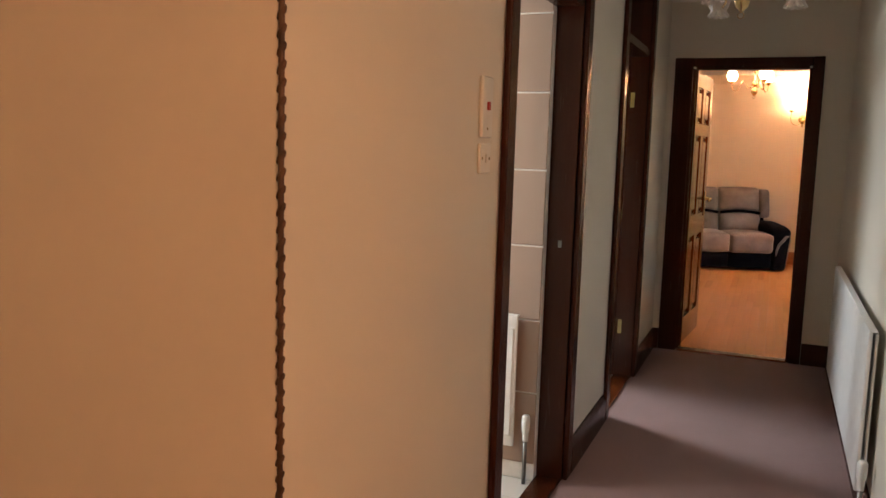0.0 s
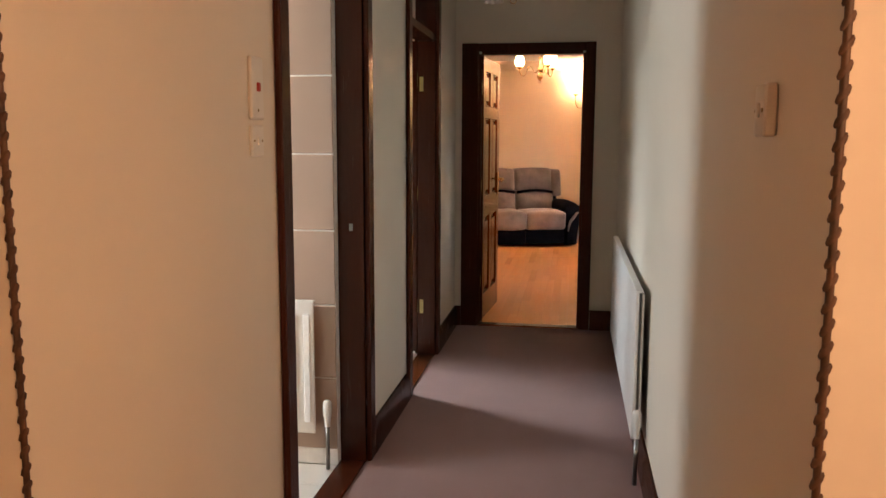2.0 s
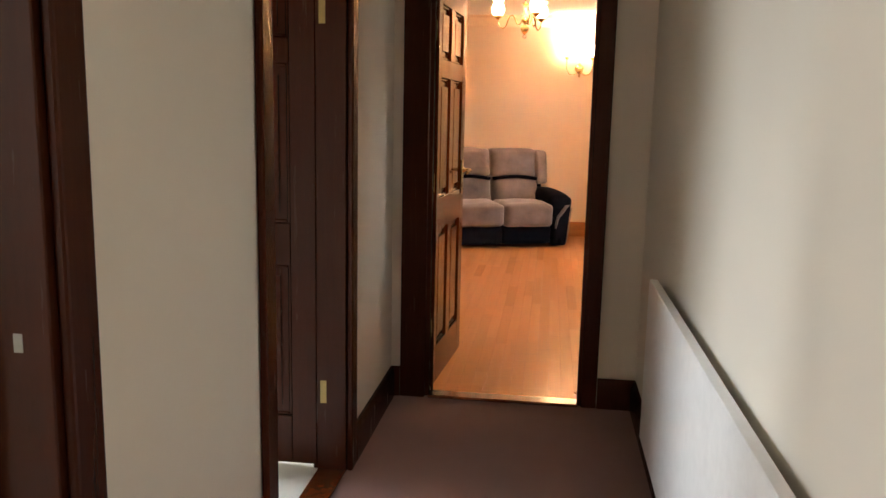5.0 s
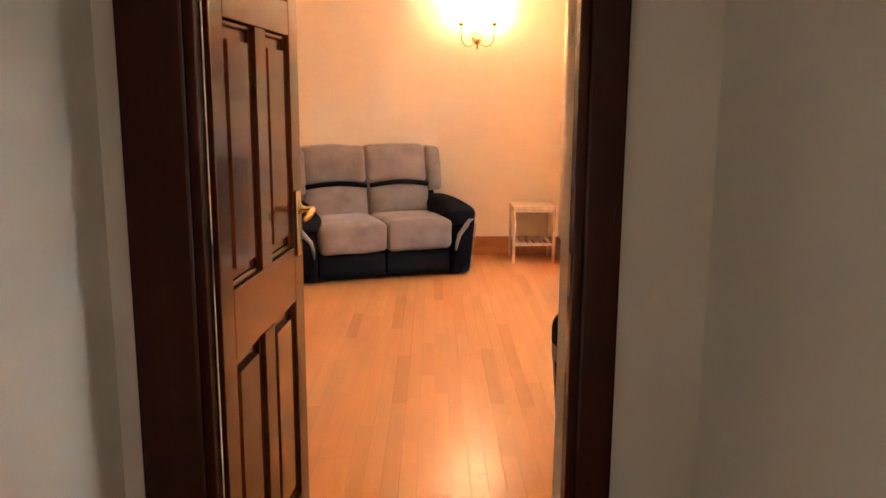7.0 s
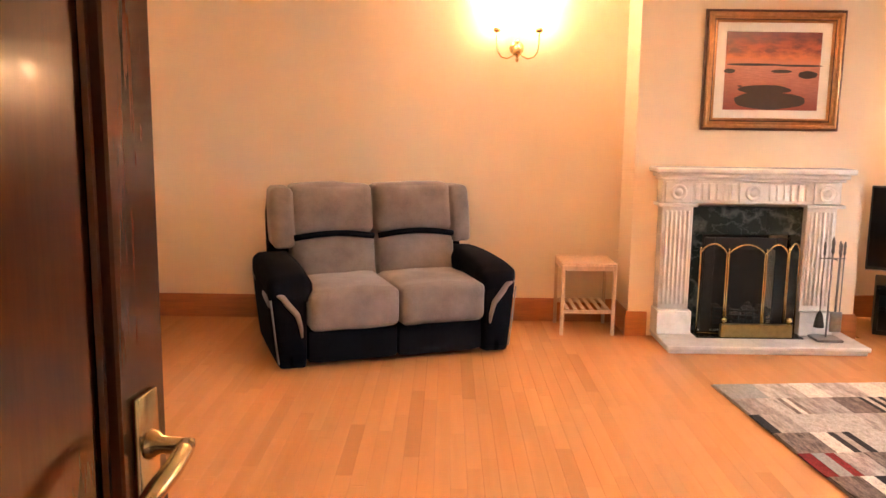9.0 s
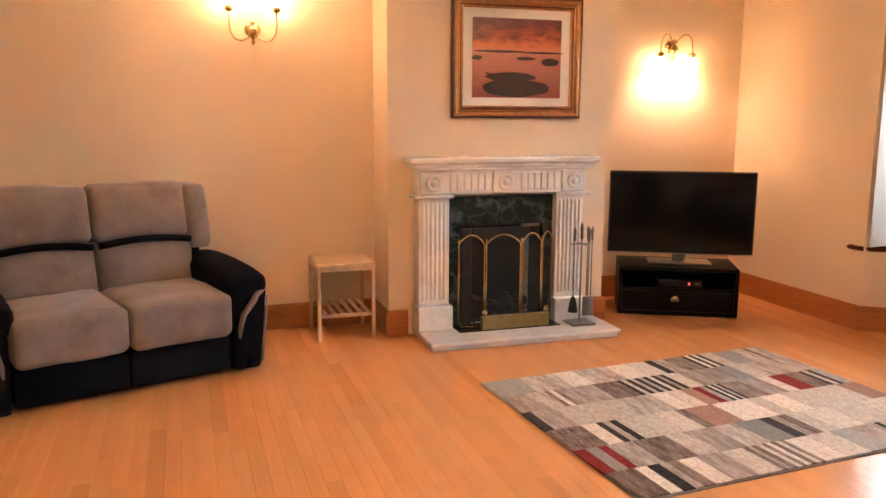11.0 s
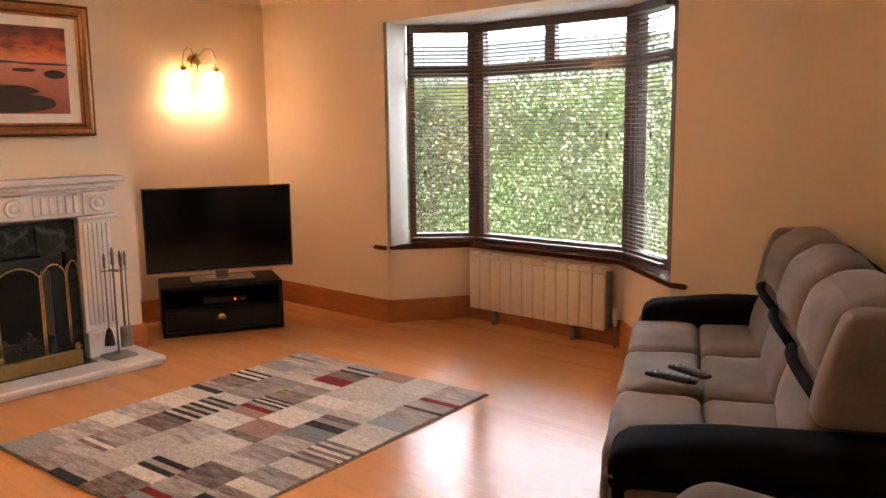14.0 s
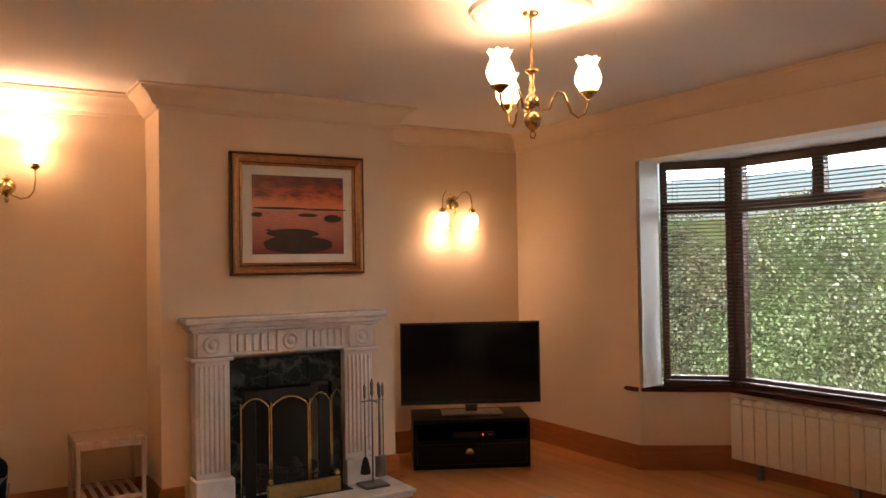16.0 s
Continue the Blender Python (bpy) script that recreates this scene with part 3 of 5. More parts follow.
# corridor skirting
SKD = [(0, 0), (0.022, 0), (0.022, 0.112), (0.016, 0.125), (0.010, 0.144), (0, 0.147)]
for chain in ([(XL, KY0 - 0.1), (XL, BY1 + 0.11)], [(XL, BY0 - 0.11), (XL, YHL + 0.02)], [(DX0 - 0.14, YE - 0.004), (XL, YE - 0.004), (XL, KY1 + 0.11)], [(XR, YH + 0.02), (XR, YE - 0.004), (DX1 + 0.088, YE - 0.004)]):
    bm = bmesh.new()
    swept(bm, chain, SKD)
    structure("baseboard", bm, MAHOG, "dark mahogany skirting board", "baseboard", 35)


def board(bm, axis, a0, a1, d0, d1, z0, z1, bevel=0.006):
    """A frame board; axis says along which way the wall runs."""
    if axis == "x":
        box(bm, a0, d0, z0, a1, d1, z1, bevel, 2)
    else:
        box(bm, d0, a0, z0, d1, a1, z1, bevel, 2)


def door_frame(name, axis, a0, a1, d0, d1, h, top, aw, label, aw1=None):
    """Lining and casings round an opening a0..a1 through a wall d0..d1; with a fanlight where top is above h."""
    fr = thing(name, pose(0, 0, 0), label, "door frame", "", "structure")
    aw1 = aw1 or aw
    up = min(aw, aw1)
    for nm, u0, u1 in (("jamb", a0 - 0.03, a0 + 0.005), ("jamb", a1 - 0.005, a1 + 0.03)):
        bm = bmesh.new()
        board(bm, axis, u0, u1, d0 - 0.002, d1 + 0.002, 0, top, 0.003)
        part(nm, bm, MAHOG, fr)
    bm = bmesh.new()
    board(bm, axis, a0 + 0.005, a1 - 0.005, d0 - 0.002, d1 + 0.002, h - 0.005, h + 0.04 if top > h + 0.1 else h + 0.028, 0.003)
    part("head", bm, MAHOG, fr)
    if top > h + 0.1:
        bm = bmesh.new()
        board(bm, axis, a0, a1, d0 - 0.002, d1 + 0.002, top - 0.03, top, 0.003)
        part("head", bm, MAHOG, fr)
        bm = bmesh.new()
        mid = (d0 + d1) / 2
        board(bm, axis, a0, a1, mid - 0.003, mid + 0.003, h + 0.04, top - 0.03, 0)
        g = part("pane", bm, GLASS, fr)
        g.visible_shadow = False
    sides = [(d0 - 0.024, d0 - 0.0025)] if axis == "x" else [(d0 - 0.024, d0 - 0.0025), (d1 + 0.0025, d1 + 0.024)]
    for s0, s1 in sides:
        for u0, u1 in ((a0 - aw, a0 - 0.012), (a1 + 0.012, a1 + aw1)):
            bm = bmesh.new()
            board(bm, axis, u0, u1, s0, s1, 0, top + up - 0.012)
            part("casing", bm, MAHOG, fr)
        bm = bmesh.new()
        board(bm, axis, a0 - 0.012, a1 + 0.012, s0, s1, top + 0.012, top + up - 0.014)
        part("casing", bm, MAHOG, fr)
    return fr


f1 = door_frame("door_frame", "x", DX0, DX1, YE - 0.004, YE + 0.045, DH, DH, 0.138, "dark mahogany frame of the living room door", 0.086)
part("strike_plate", boxes((DX1 - 0.0062, YE + 0.018, 1.0, DX1 - 0.0048, YE + 0.036, 1.09)), OLDBRASS, f1, "dull brass strike plate")
bm = boxes((DX0, YE - 0.03, 0.0, DX1, YE + 0.06, 0.014), bevel=0.005)
part("threshold", bm, DOORW, f1, "worn brown wooden threshold")
for s in (-1,):
    bm = bmesh.new()
    x = DX0 + 0.006 if s < 0 else DX1 - 0.006
    box(bm, min(x, x - s * 0.012), YE + 0.0482, 0.0, max(x, x - s * 0.012), YE + 0.062, DH, 0.002)
    part("door_stop", bm, MAHOG, f1)
f2 = door_frame("door_frame", "y", BY0, BY1, LW, XL, DH - 0.01, FT, 0.095, "dark mahogany frame of the bathroom doorway with a fanlight")
part("threshold", boxes((LW, BY0, -0.003, XL, BY1, 0.012), bevel=0.004), MAHOG, f2)
part("strike_plate", boxes((XL - 0.07, BY1 - 0.003, 0.98, XL - 0.035, BY1 - 0.0005, 1.09), (XL - 0.06, BY1 - 0.006, 1.02, XL - 0.045, BY1 - 0.002, 1.05)), STEEL, f2, "dark steel strike plate")
f3 = door_frame("door_frame", "y", KY0, KY1, LW, XL, DH - 0.01, FT, 0.095, "dark mahogany frame of the kitchen doorway with a fanlight")
part("threshold", boxes((LW, KY0, -0.003, XL, KY1, 0.012), bevel=0.004), DOORW, f3)
for z in (0.28, 1.70):
    part("hinge_leaf", boxes((LW + 0.012, KY1 - 0.0072, z, LW + 0.036, KY1 - 0.0051, z + 0.09)), OLDBRASS, f3, "brass hinge leaf")


def lever(parent, x, y, s, flip):
    """Brass lever handle on a long backplate; s: the side it stands out to, flip: which way the lever points."""
    bm = bmesh.new()
    box(bm, x - 0.024, min(y, y + s * 0.007), 0.93, x + 0.024, max(y, y + s * 0.007), 1.12, 0.003, 2)
    plate = part("backplate", bm, BRASS, parent, "brass backplate with keyhole", 40)
    bm = bmesh.new()
    lathe(bm, [(0.016, 0), (0.014, 0.008), (0.009, 0.012), (0.008, 0.045), (0.001, 0.047)], 12, (x, y + s * 0.007, 1.065), Matrix.Rotation(radians(-90 * s), 4, 'X'))
    tube(bm, [(x, y + s * 0.045, 1.065), (x + flip * 0.02, y + s * 0.05, 1.066), (x + flip * 0.05, y + s * 0.052, 1.062), (x + flip * 0.085, y + s * 0.05, 1.056), (x + flip * 0.11, y + s * 0.046, 1.05)], [0.009, 0.0095, 0.010, 0.010, 0.006], 10)
    part("lever", bm, BRASS, plate, "", 40)
    bm = bmesh.new()
    box(bm, x - 0.004, min(y + s * 0.0068, y + s * 0.0078), 0.965, x + 0.004, max(y + s * 0.0068, y + s * 0.0078), 0.99)
    part("keyhole", bm, IRON, plate)


def panel_door(name, m, w, label, wood, handle=True):
    """A six-panel door; x runs from the hinge, y through the leaf (0..0.04)."""
    d = thing(name, m, label, "door", "", "structure")
    t, h, st, mu = 0.04, 2.0, 0.10, 0.09
    for x0, x1 in ((0, st), (w - st, w)):
        part("stile", boxes((x0, 0, 0.008, x1, t, h), bevel=0.003), wood, d)
    rails = [(0.008, 0.20), (0.80, 0.96), (1.55, 1.64), (1.90, h)]
    for z0, z1 in rails:
        part("rail", boxes((st, 0.0003, z0, w - st, t - 0.0003, z1), bevel=0.002), wood, d)
    gaps = [(0.20, 0.80), (0.96, 1.55), (1.64, 1.90)]
    xm = w / 2
    for z0, z1 in gaps:
        part("muntin", boxes((xm - mu / 2, 0.0004, z0, xm + mu / 2, t - 0.0004, z1), bevel=0.002), wood, d)
        for x0, x1 in ((st, xm - mu / 2), (xm + mu / 2, w - st)):
            bm = bmesh.new()
            box(bm, x0, 0.018, z0, x1, t - 0.018, z1)
            vs = box(bm, x0 + 0.028, 0.006, z0 + 0.028, x1 - 0.028, t - 0.006, z1 - 0.028)
            for v in vs:
                if v.co.y < 0.007 or v.co.y > t - 0.007:
                    v.co.x += 0.014 if v.co.x < (x0 + x1) / 2 else -0.014
                    v.co.z += 0.014 if v.co.z < (z0 + z1) / 2 else -0.014
            for y0, y1 in ((0.010, 0.0178), (t - 0.0178, t - 0.010)):
                for r in ((x0, y0, z0, x0 + 0.014, y1, z1), (x1 - 0.014, y0, z0, x1, y1, z1), (x0 + 0.014, y0, z0, x1 - 0.014, y1, z0 + 0.014), (x0 + 0.014, y0, z1 - 0.014, x1 - 0.014, y1, z1)):
                    box(bm, *r, bevel=0.004)
            part("panel", bm, wood, d)
    if handle:
        lever(d, w - 0.055, 0, -1, -1)
        lever(d, w - 0.055, t, 1, -1)
    for z in (0.27, 1.0, 1.72):
        bm = bmesh.new()
        tube(bm, [(-0.004, -0.004, z), (-0.004, -0.004, z + 0.09)], 0.006, 8)
        box(bm, -0.0015, 0.0, z, 0.0, 0.035, z + 0.09)
        part("hinge", bm, BRASS, d, "brass butt hinge")
    return d


panel_door("door_1", pose(DX0 + 0.006, YE + 0.075, 0.012, 0, 0, 85.5), 0.745, "red-brown varnished six-panel door, open into the living room", DOORW)
panel_door("door_2", pose(LW - 0.006, KY1 + 0.045, 0.012, 0, 0, 180), 0.80, "dark mahogany six-panel door, open into the kitchen", MAHOG, False)

# ---- kitchen and bathroom behind the left doorways ----
structure("kitchen_floor", boxes((-2.7, 3.28, -0.1, LW, 5.74, -0.002)), FTILE, "pale tiled kitchen floor", "floor")
structure("kitchen_walls", boxes((-2.7, 5.74, 0, LW, 5.85, CH), (-2.7, 3.2, 0, LW, 3.28, CH), (-2.8, 3.2, 0, -2.7, 4.9, CH), (-2.8, 5.7, 0, -2.7, 5.85, CH), (-2.8, 4.9, 0, -2.7, 5.7, 0.9), (-2.8, 4.9, 2.1, -2.7, 5.7, CH)), HALLW, "pale painted kitchen walls with a window opening", "wall")
structure("bathroom_walls", boxes((-2.2, 1.58, 0, LW, 1.68, CH), (-2.3, 1.58, 0, -2.2, 2.0, CH), (-2.3, 2.7, 0, -2.2, 3.2, CH), (-2.3, 2.0, 0, -2.2, 2.7, 1.1), (-2.3, 2.0, 2.0, -2.2, 2.7, CH)), HALLW, "pale bathroom walls with a window opening", "wall")
tw = structure("bathroom_tile_wall", boxes((-2.2, 3.095, 0, LW, 3.2, CH)), GROUT, "beige square wall tiles with white grout", "wall")
tl = bmesh.new()
box(tl, 0, -0.006, 0, 0.302, 0.0, 0.311, 0.0025)
first = part("tile", tl, TILE, tw)
first.location = (-0.585 - 0.308, 3.095, 0.073)
rows_z = [-0.245 + 0.318 * k for k in range(1, 8)]
for i, z in enumerate(rows_z):
    for k in range(-4, 2):
        x = -0.585 + 0.308 * k
        if i == 0 and k == -1:
            continue
        if k >= 0:
            wd = LW - 0.002 - x
            if wd <= 0.03:
                continue
            t2 = bmesh.new()
            box(t2, 0, -0.006, 0, min(0.302, wd), 0.0, 0.311, 0.0025)
            o = part("tile", t2, TILE, tw)
        else:
            o = first.copy()
            scene.collection.objects.link(o)
        o.location = (x, 3.095, z)
bf = structure("bathroom_floor", boxes((-2.2, 1.68, -0.1, LW, 3.095, -0.012)), GROUT, "small white square floor tiles", "floor")
tl = bmesh.new()
box(tl, 0, 0, -0.012, 0.196, 0.196, -0.002, 0.0015)
first = part("tile", tl, FTILE, bf)
first.location = (LW - 0.2, 3.095 - 0.2, 0)
for i in range(9):
    for k in range(7):
        if i or k:
            o = first.copy()
            scene.collection.objects.link(o)
            o.location = (LW - 0.2 - 0.2 * i, 3.095 - 0.2 - 0.2 * k, 0)


def valve(parent, x, y, z0, z1, white=True):
    """A thermostatic valve on a pipe that rises from the floor."""
    bm = bmesh.new()
    tube(bm, [(x, y, z0), (x, y, z1 - 0.05)], 0.009, 8)
    part("pipe", bm, STEEL, parent, "", 40)
    bm = bmesh.new()
    lathe(bm, [(0.012, -0.06), (0.014, -0.02), (0.017, -0.015), (0.019, 0.02), (0.018, 0.045), (0.012, 0.055), (0.001, 0.056)], 12, (x, y, z1))
    part("valve", bm, WHITEP, parent, "white plastic radiator valve", 40)


def panel_radiator(m, w, z0, z1, ribs, label, valve_x):
    """A pressed steel radiator; x along the wall, front towards -y, back at y 0."""
    r = thing("radiator", m, label, "radiator", "radiators")
    bm = bmesh.new()
    box(bm, 0, -0.062, z0, w, -0.045, z1, 0.006, 2)
    part("front_panel", bm, WHITEP, r, "", 40)
    n = int(w / ribs)
    for i in range(n):
        c = (i + 0.5) * w / n
        part("rib", boxes((c - ribs * 0.28, -0.069, z0 + 0.05, c + ribs * 0.28, -0.0625, z1 - 0.05), bevel=0.004), WHITEP, r)
    part("back_panel", boxes((0.01, -0.035, z0, w - 0.01, -0.025, z1 - 0.01), bevel=0.003), WHITEP, r)
    part("top_grille", boxes((0.0, -0.06, z1 - 0.004, w, -0.03, z1 + 0.004), bevel=0.002), WHITEP, r)
    for x in (w * 0.15, w * 0.85):
        part("bracket", boxes((x - 0.015, -0.026, z0 + 0.04, x + 0.015, -0.001, z1 - 0.06)), STEEL, r)
    valve(r, valve_x, -0.045, 0.0, z0 + 0.09)
    return r


panel_radiator(pose(XR - 0.001, 3.155, 0, 0, 0, 0) @ pose(0, 0, 0, 0, 0, -90) @ pose(-1.93, 0, 0), 1.93, 0.17, 0.792, 9.0, "white flat panel radiator on the corridor wall", 1.99)
panel_radiator(pose(-0.9, 3.088, 0), 0.51, 0.16, 0.73, 0.055, "white ribbed radiator on the tiled bathroom wall", 0.56)


def switch_plate(m, w, h, depth, rocker, label, red=False):
    """x along the wall, out towards -y."""
    s = thing("light_switch", m, label, "switch", "switches")
    part("plate", boxes((-w / 2, -depth, 0, w / 2, 0, h), bevel=0.004), SWITCHP, s)
    bm = bmesh.new()
    if red:
        box(bm, -0.009, -depth - 0.006, h * 0.45, 0.009, -depth + 0.001, h * 0.59, 0.002)
        part("rocker", bm, REDP, s, "red rocker")
    else:
        box(bm, -rocker, -depth - 0.005, h * 0.36, rocker, -depth + 0.001, h * 0.64, 0.002)
        part("rocker", bm, SWITCHP, s)
    for x in ((0, 0) if red else (-w * 0.33, w * 0.33)):
        bm = bmesh.new()
        zz = h / 2
        lathe(bm, [(0.004, 0), (0.0035, 0.0015), (0.0005, 0.002)], 8, (x, -depth, zz if not red else h * 0.15), Matrix.Rotation(radians(90), 4, 'X'))
        part("screw", bm, OLDBRASS, s)
    return s


LWALL = pose(XL, 1.98, 0, 0, 0, 90)
switch_plate(LWALL @ pose(0, 0, 1.455), 0.086, 0.17, 0.012, 0.008, "cream isolator switch plate with a red rocker", True)
switch_plate(LWALL @ pose(0, 0, 1.355), 0.086, 0.086, 0.01, 0.007, "cream single light switch under the isolator")
switch_plate(pose(XR, 1.285, 1.41, 0, 0, -90), 0.075, 0.088, 0.022, 0.007, "white surface-mounted light switch on the corridor wall")

# ---- sofas ----


def sofa(name, m, seats, seat_w, label, category, split_seat=False, back=1.0):
    """A recliner sofa with suede cushions; x across, front at y 0, back towards +y."""
    s = thing(name, m, label, category, "three-piece suite")
    W = seats * seat_w
    aw = 0.205
    x0 = -W / 2
    bm = bmesh.new()
    cushion(bm, (0, 0.46, 0.19), (W + 0.1, 0.70, 0.30), 0.03, cuts=4, lumps=0.002)
    part("base", bm, NAVYF, s, "", 60)
    bm = bmesh.new()
    cushion(bm, (0, 0.755, 0.50), (W + 0.24, 0.14, 0.86), 0.05, cuts=5, lean=0.16, lumps=0.003)
    part("back_shell", bm, NAVYF, s, "navy black back panel", 60)
    for i in range(seats):
        c = x0 + (i + 0.5) * seat_w
        g = seat_w - 0.006
        bm = bmesh.new()
        cushion(bm, (c, 0.06, 0.13), (g, 0.10, 0.20), 0.025, (0, 0.012, 0.0), 5, lumps=0.003, seed=i)
        part("footrest", bm, NAVYF, s, "navy black footrest panel", 60)
        if split_seat:
            for a, b, k in ((-0.05, 0.25, 0), (0.245, 0.56, 1)):
                bm = bmesh.new()
                cushion(bm, (c, (a + b) / 2, 0.35), (g, b - a, 0.225), 0.04, (0.0, 0.008, 0.02), 10, lumps=0.010, seed=i * 3 + k)
                part("seat_cushion", bm, GREYF, s, "", 70)
        else:
            bm = bmesh.new()
            cushion(bm, (c, 0.255, 0.345), (g, 0.61, 0.235), 0.045, (0.0, 0.012, 0.018), 11, lumps=0.008, seed=i * 3.1)
            part("seat_cushion", bm, GREYF, s, "", 70)
        bm = bmesh.new()
        cushion(bm, (c, 0.60, 0.565), (g, 0.20, 0.30), 0.045, (0.0, 0.03, 0.0), 10, lean=0.22, lumps=0.010, seed=i * 5.7)
        part("lower_back_cushion", bm, GREYF, s, "", 70)
        bm = bmesh.new()
        cushion(bm, (c, 0.665, 0.855), (g, 0.22, 0.31), 0.085 if split_seat else 0.05, (0.0, 0.035, 0.02 if split_seat else 0.008), 10, lean=0.22, lumps=0.010, seed=i * 7.3 + 2)
        part("head_cushion", bm, GREYF, s, "", 70)
        bm = bmesh.new()
        pts = [(c - g / 2 + 0.012 + (g - 0.024) * k / 10, 0.522 - 0.028 * math.sin(math.pi * k / 10), 0.685 + 0.028 * math.sin(math.pi * k / 10)) for k in range(11)]
        tube(bm, pts, 0.019, 8)
        part("band", bm, NAVYF, s, "navy black band across the backrest", 60)
    for e in (-1, 1):
        ex = e * W / 2
        bm = bmesh.new()
        cushion(bm, (ex + e * 0.045, 0.655, 0.81), (0.14, 0.24, 0.37), 0.04, (0.008, 0.012, 0.0), 8, lean=0.22, lumps=0.006, seed=e)
        part("wing_cushion", bm, GREYF, s, "", 70)
        bm = bmesh.new()
        cushion(bm, (ex + e * aw / 2, 0.40, 0.255), (aw, 0.82, 0.49), 0.035, (0.015, 0.01, 0), 8, lumps=0.004, seed=e)
        for v in bm.verts:
            f = max(0.0, 1 - (v.co.y + 0.01) / 0.35)
            v.co.z -= 0.05 * f * max(0.0, (v.co.z - 0.2) / 0.3)
            if (v.co.x - ex) * e > aw * 0.5:
                v.co.x += e * 0.05 * (v.co.z / 0.5 - 0.75)
        part("arm", bm, NAVYF, s, "navy black arm", 60)
        bm = bmesh.new()
        cushion(bm, (ex + e * (aw / 2 - 0.01), 0.38, 0.50), (aw + 0.045, 0.80, 0.15), 0.055, (0.0, 0.0, 0.014), 11, lumps=0.006, seed=e + 4)
        for v in bm.verts:
            f = max(0.0, 1 - (v.co.y + 0.02) / 0.45)
            v.co.z -= 0.045 * f * f
        part("arm_pad", bm, NAVYF, s, "padded navy black armrest", 70)
        bm = bmesh.new()
        xi, xo = ex + e * 0.03, ex + e * (aw - 0.005)
        curve = [(xo + e * 0.004, 0.10, 0.45), (xo - e * 0.01, 0.0, 0.455), (xo - e * 0.06, -0.018, 0.435), ((xi + xo) / 2, -0.022, 0.395), (xi + e * 0.03, -0.022, 0.33), (xi + e * 0.012, -0.02, 0.26), (xi + e * 0.006, -0.016, 0.20)]
        tube(bm, curve, [0.012, 0.014, 0.017, 0.018, 0.016, 0.013, 0.006], 8)
        part("arm_trim", bm, GREYF, s, "grey suede strip along the arm front", 70)
        bm = bmesh.new()
        box(bm, min(xo - e * 0.02, xo + e * 0.016), 0.03, 0.40, max(xo - e * 0.02, xo + e * 0.016), 0.76, 0.465, 0.012, 3)
        for v in bm.verts:
            v.co.z -= 0.045 * max(0.0, 1 - (v.co.y + 0.02) / 0.45) ** 2
            if v.co.z < 0.43:
                v.co.z += 0.03 * v.co.y
        part("side_strip", bm, GREYF, s, "grey suede strip under the armrest", 60)
        bm = bmesh.new()
        tube(bm, [(xo + e * 0.006, -0.008, 0.42), (xo - e * 0.006, -0.008, 0.3), (xo - e * 0.02, -0.008, 0.16), (xo - e * 0.034, -0.006, 0.05)], 0.005, 6)
        part("piping", bm, PIPING, s, "", 70)
        for y in (0.12, 0.70):
            bm = bmesh.new()
            lathe(bm, [(0.001, 0), (0.022, 0.0), (0.026, 0.05)], 10, (ex + e * aw * 0.4, y, 0))
            part("foot", bm, PLASTIC, s)
    if back != 1.0:
        for ob in s.children:
            for v in ob.data.vertices:
                v.co.z = min(v.co.z, 0.58 + (v.co.z - 0.58) * back) if v.co.z > 0.58 else v.co.z
    return s


sofa("sofa", pose(0.085, 10.45, 0, 0, 0, 20.0), 2, 0.535, "grey-brown suede and navy two-seat recliner sofa by the back wall", "sofa")
three = sofa("sofa", pose(3.445, 7.80, 0, 0, 0, 205.4) @ Matrix.Diagonal((1, 1.04, 0.94, 1)), 3, 0.57, "grey-brown suede and navy three-seat sofa with remotes on it", "sofa", True, 0.93)
sofa("armchair", pose(1.37, 7.35, 0, 0, 0, 182) @ Matrix.Diagonal((0.94, 1.03, 1.09, 1)), 1, 0.56, "grey-brown suede and navy recliner armchair beside the door", "armchair", True, 0.5)


def remote(m, length, label):
    r = thing("remote_control", m, label, "remote control", "remotes on the sofa")
    bm = bmesh.new()
    cushion(bm, (0, 0, 0.011), (0.045, length, 0.02), 0.009, (0, 0, 0.002), 5, lumps=0)
    part("body", bm, PLASTIC, r, "", 60)
    for i in range(6):
        for k in range(3):
            bm = bmesh.new()
            sphere(bm, ((k - 1) * 0.012, -length * 0.36 + i * length * 0.13, 0.0225), 0.0035, (1, 1, 0.5), 6, 4)
            part("button", bm, SWITCHP if (i == 5 and k == 0) else IRON, r)
    return r


# ---- things on the fireplace wall ----
fp = thing("fireplace", pose(0, 0, 0), "white marble fireplace surround with carved roundels and reeded jambs", "fireplace")
part("mantel_shelf", boxes((1.672, 10.945, 1.105, 2.94, CY - 0.001, 1.14), bevel=0.008), MARBLE, fp)
part("cornice_moulding", boxes((1.70, 10.972, 1.075, 2.912, CY - 0.001, 1.104), (1.718, 10.99, 1.055, 2.895, CY - 0.001, 1.0745), bevel=0.006), MARBLE, fp)
part("frieze", boxes((1.735, 11.02, 0.91, 2.88, CY - 0.001, 1.054), bevel=0.003), MARBLE, fp)
for x0 in (1.712, 2.655):
    part("lower_moulding", boxes((x0, 10.995, 0.888, x0 + 0.25, CY - 0.001, 0.909), bevel=0.004), MARBLE, fp)
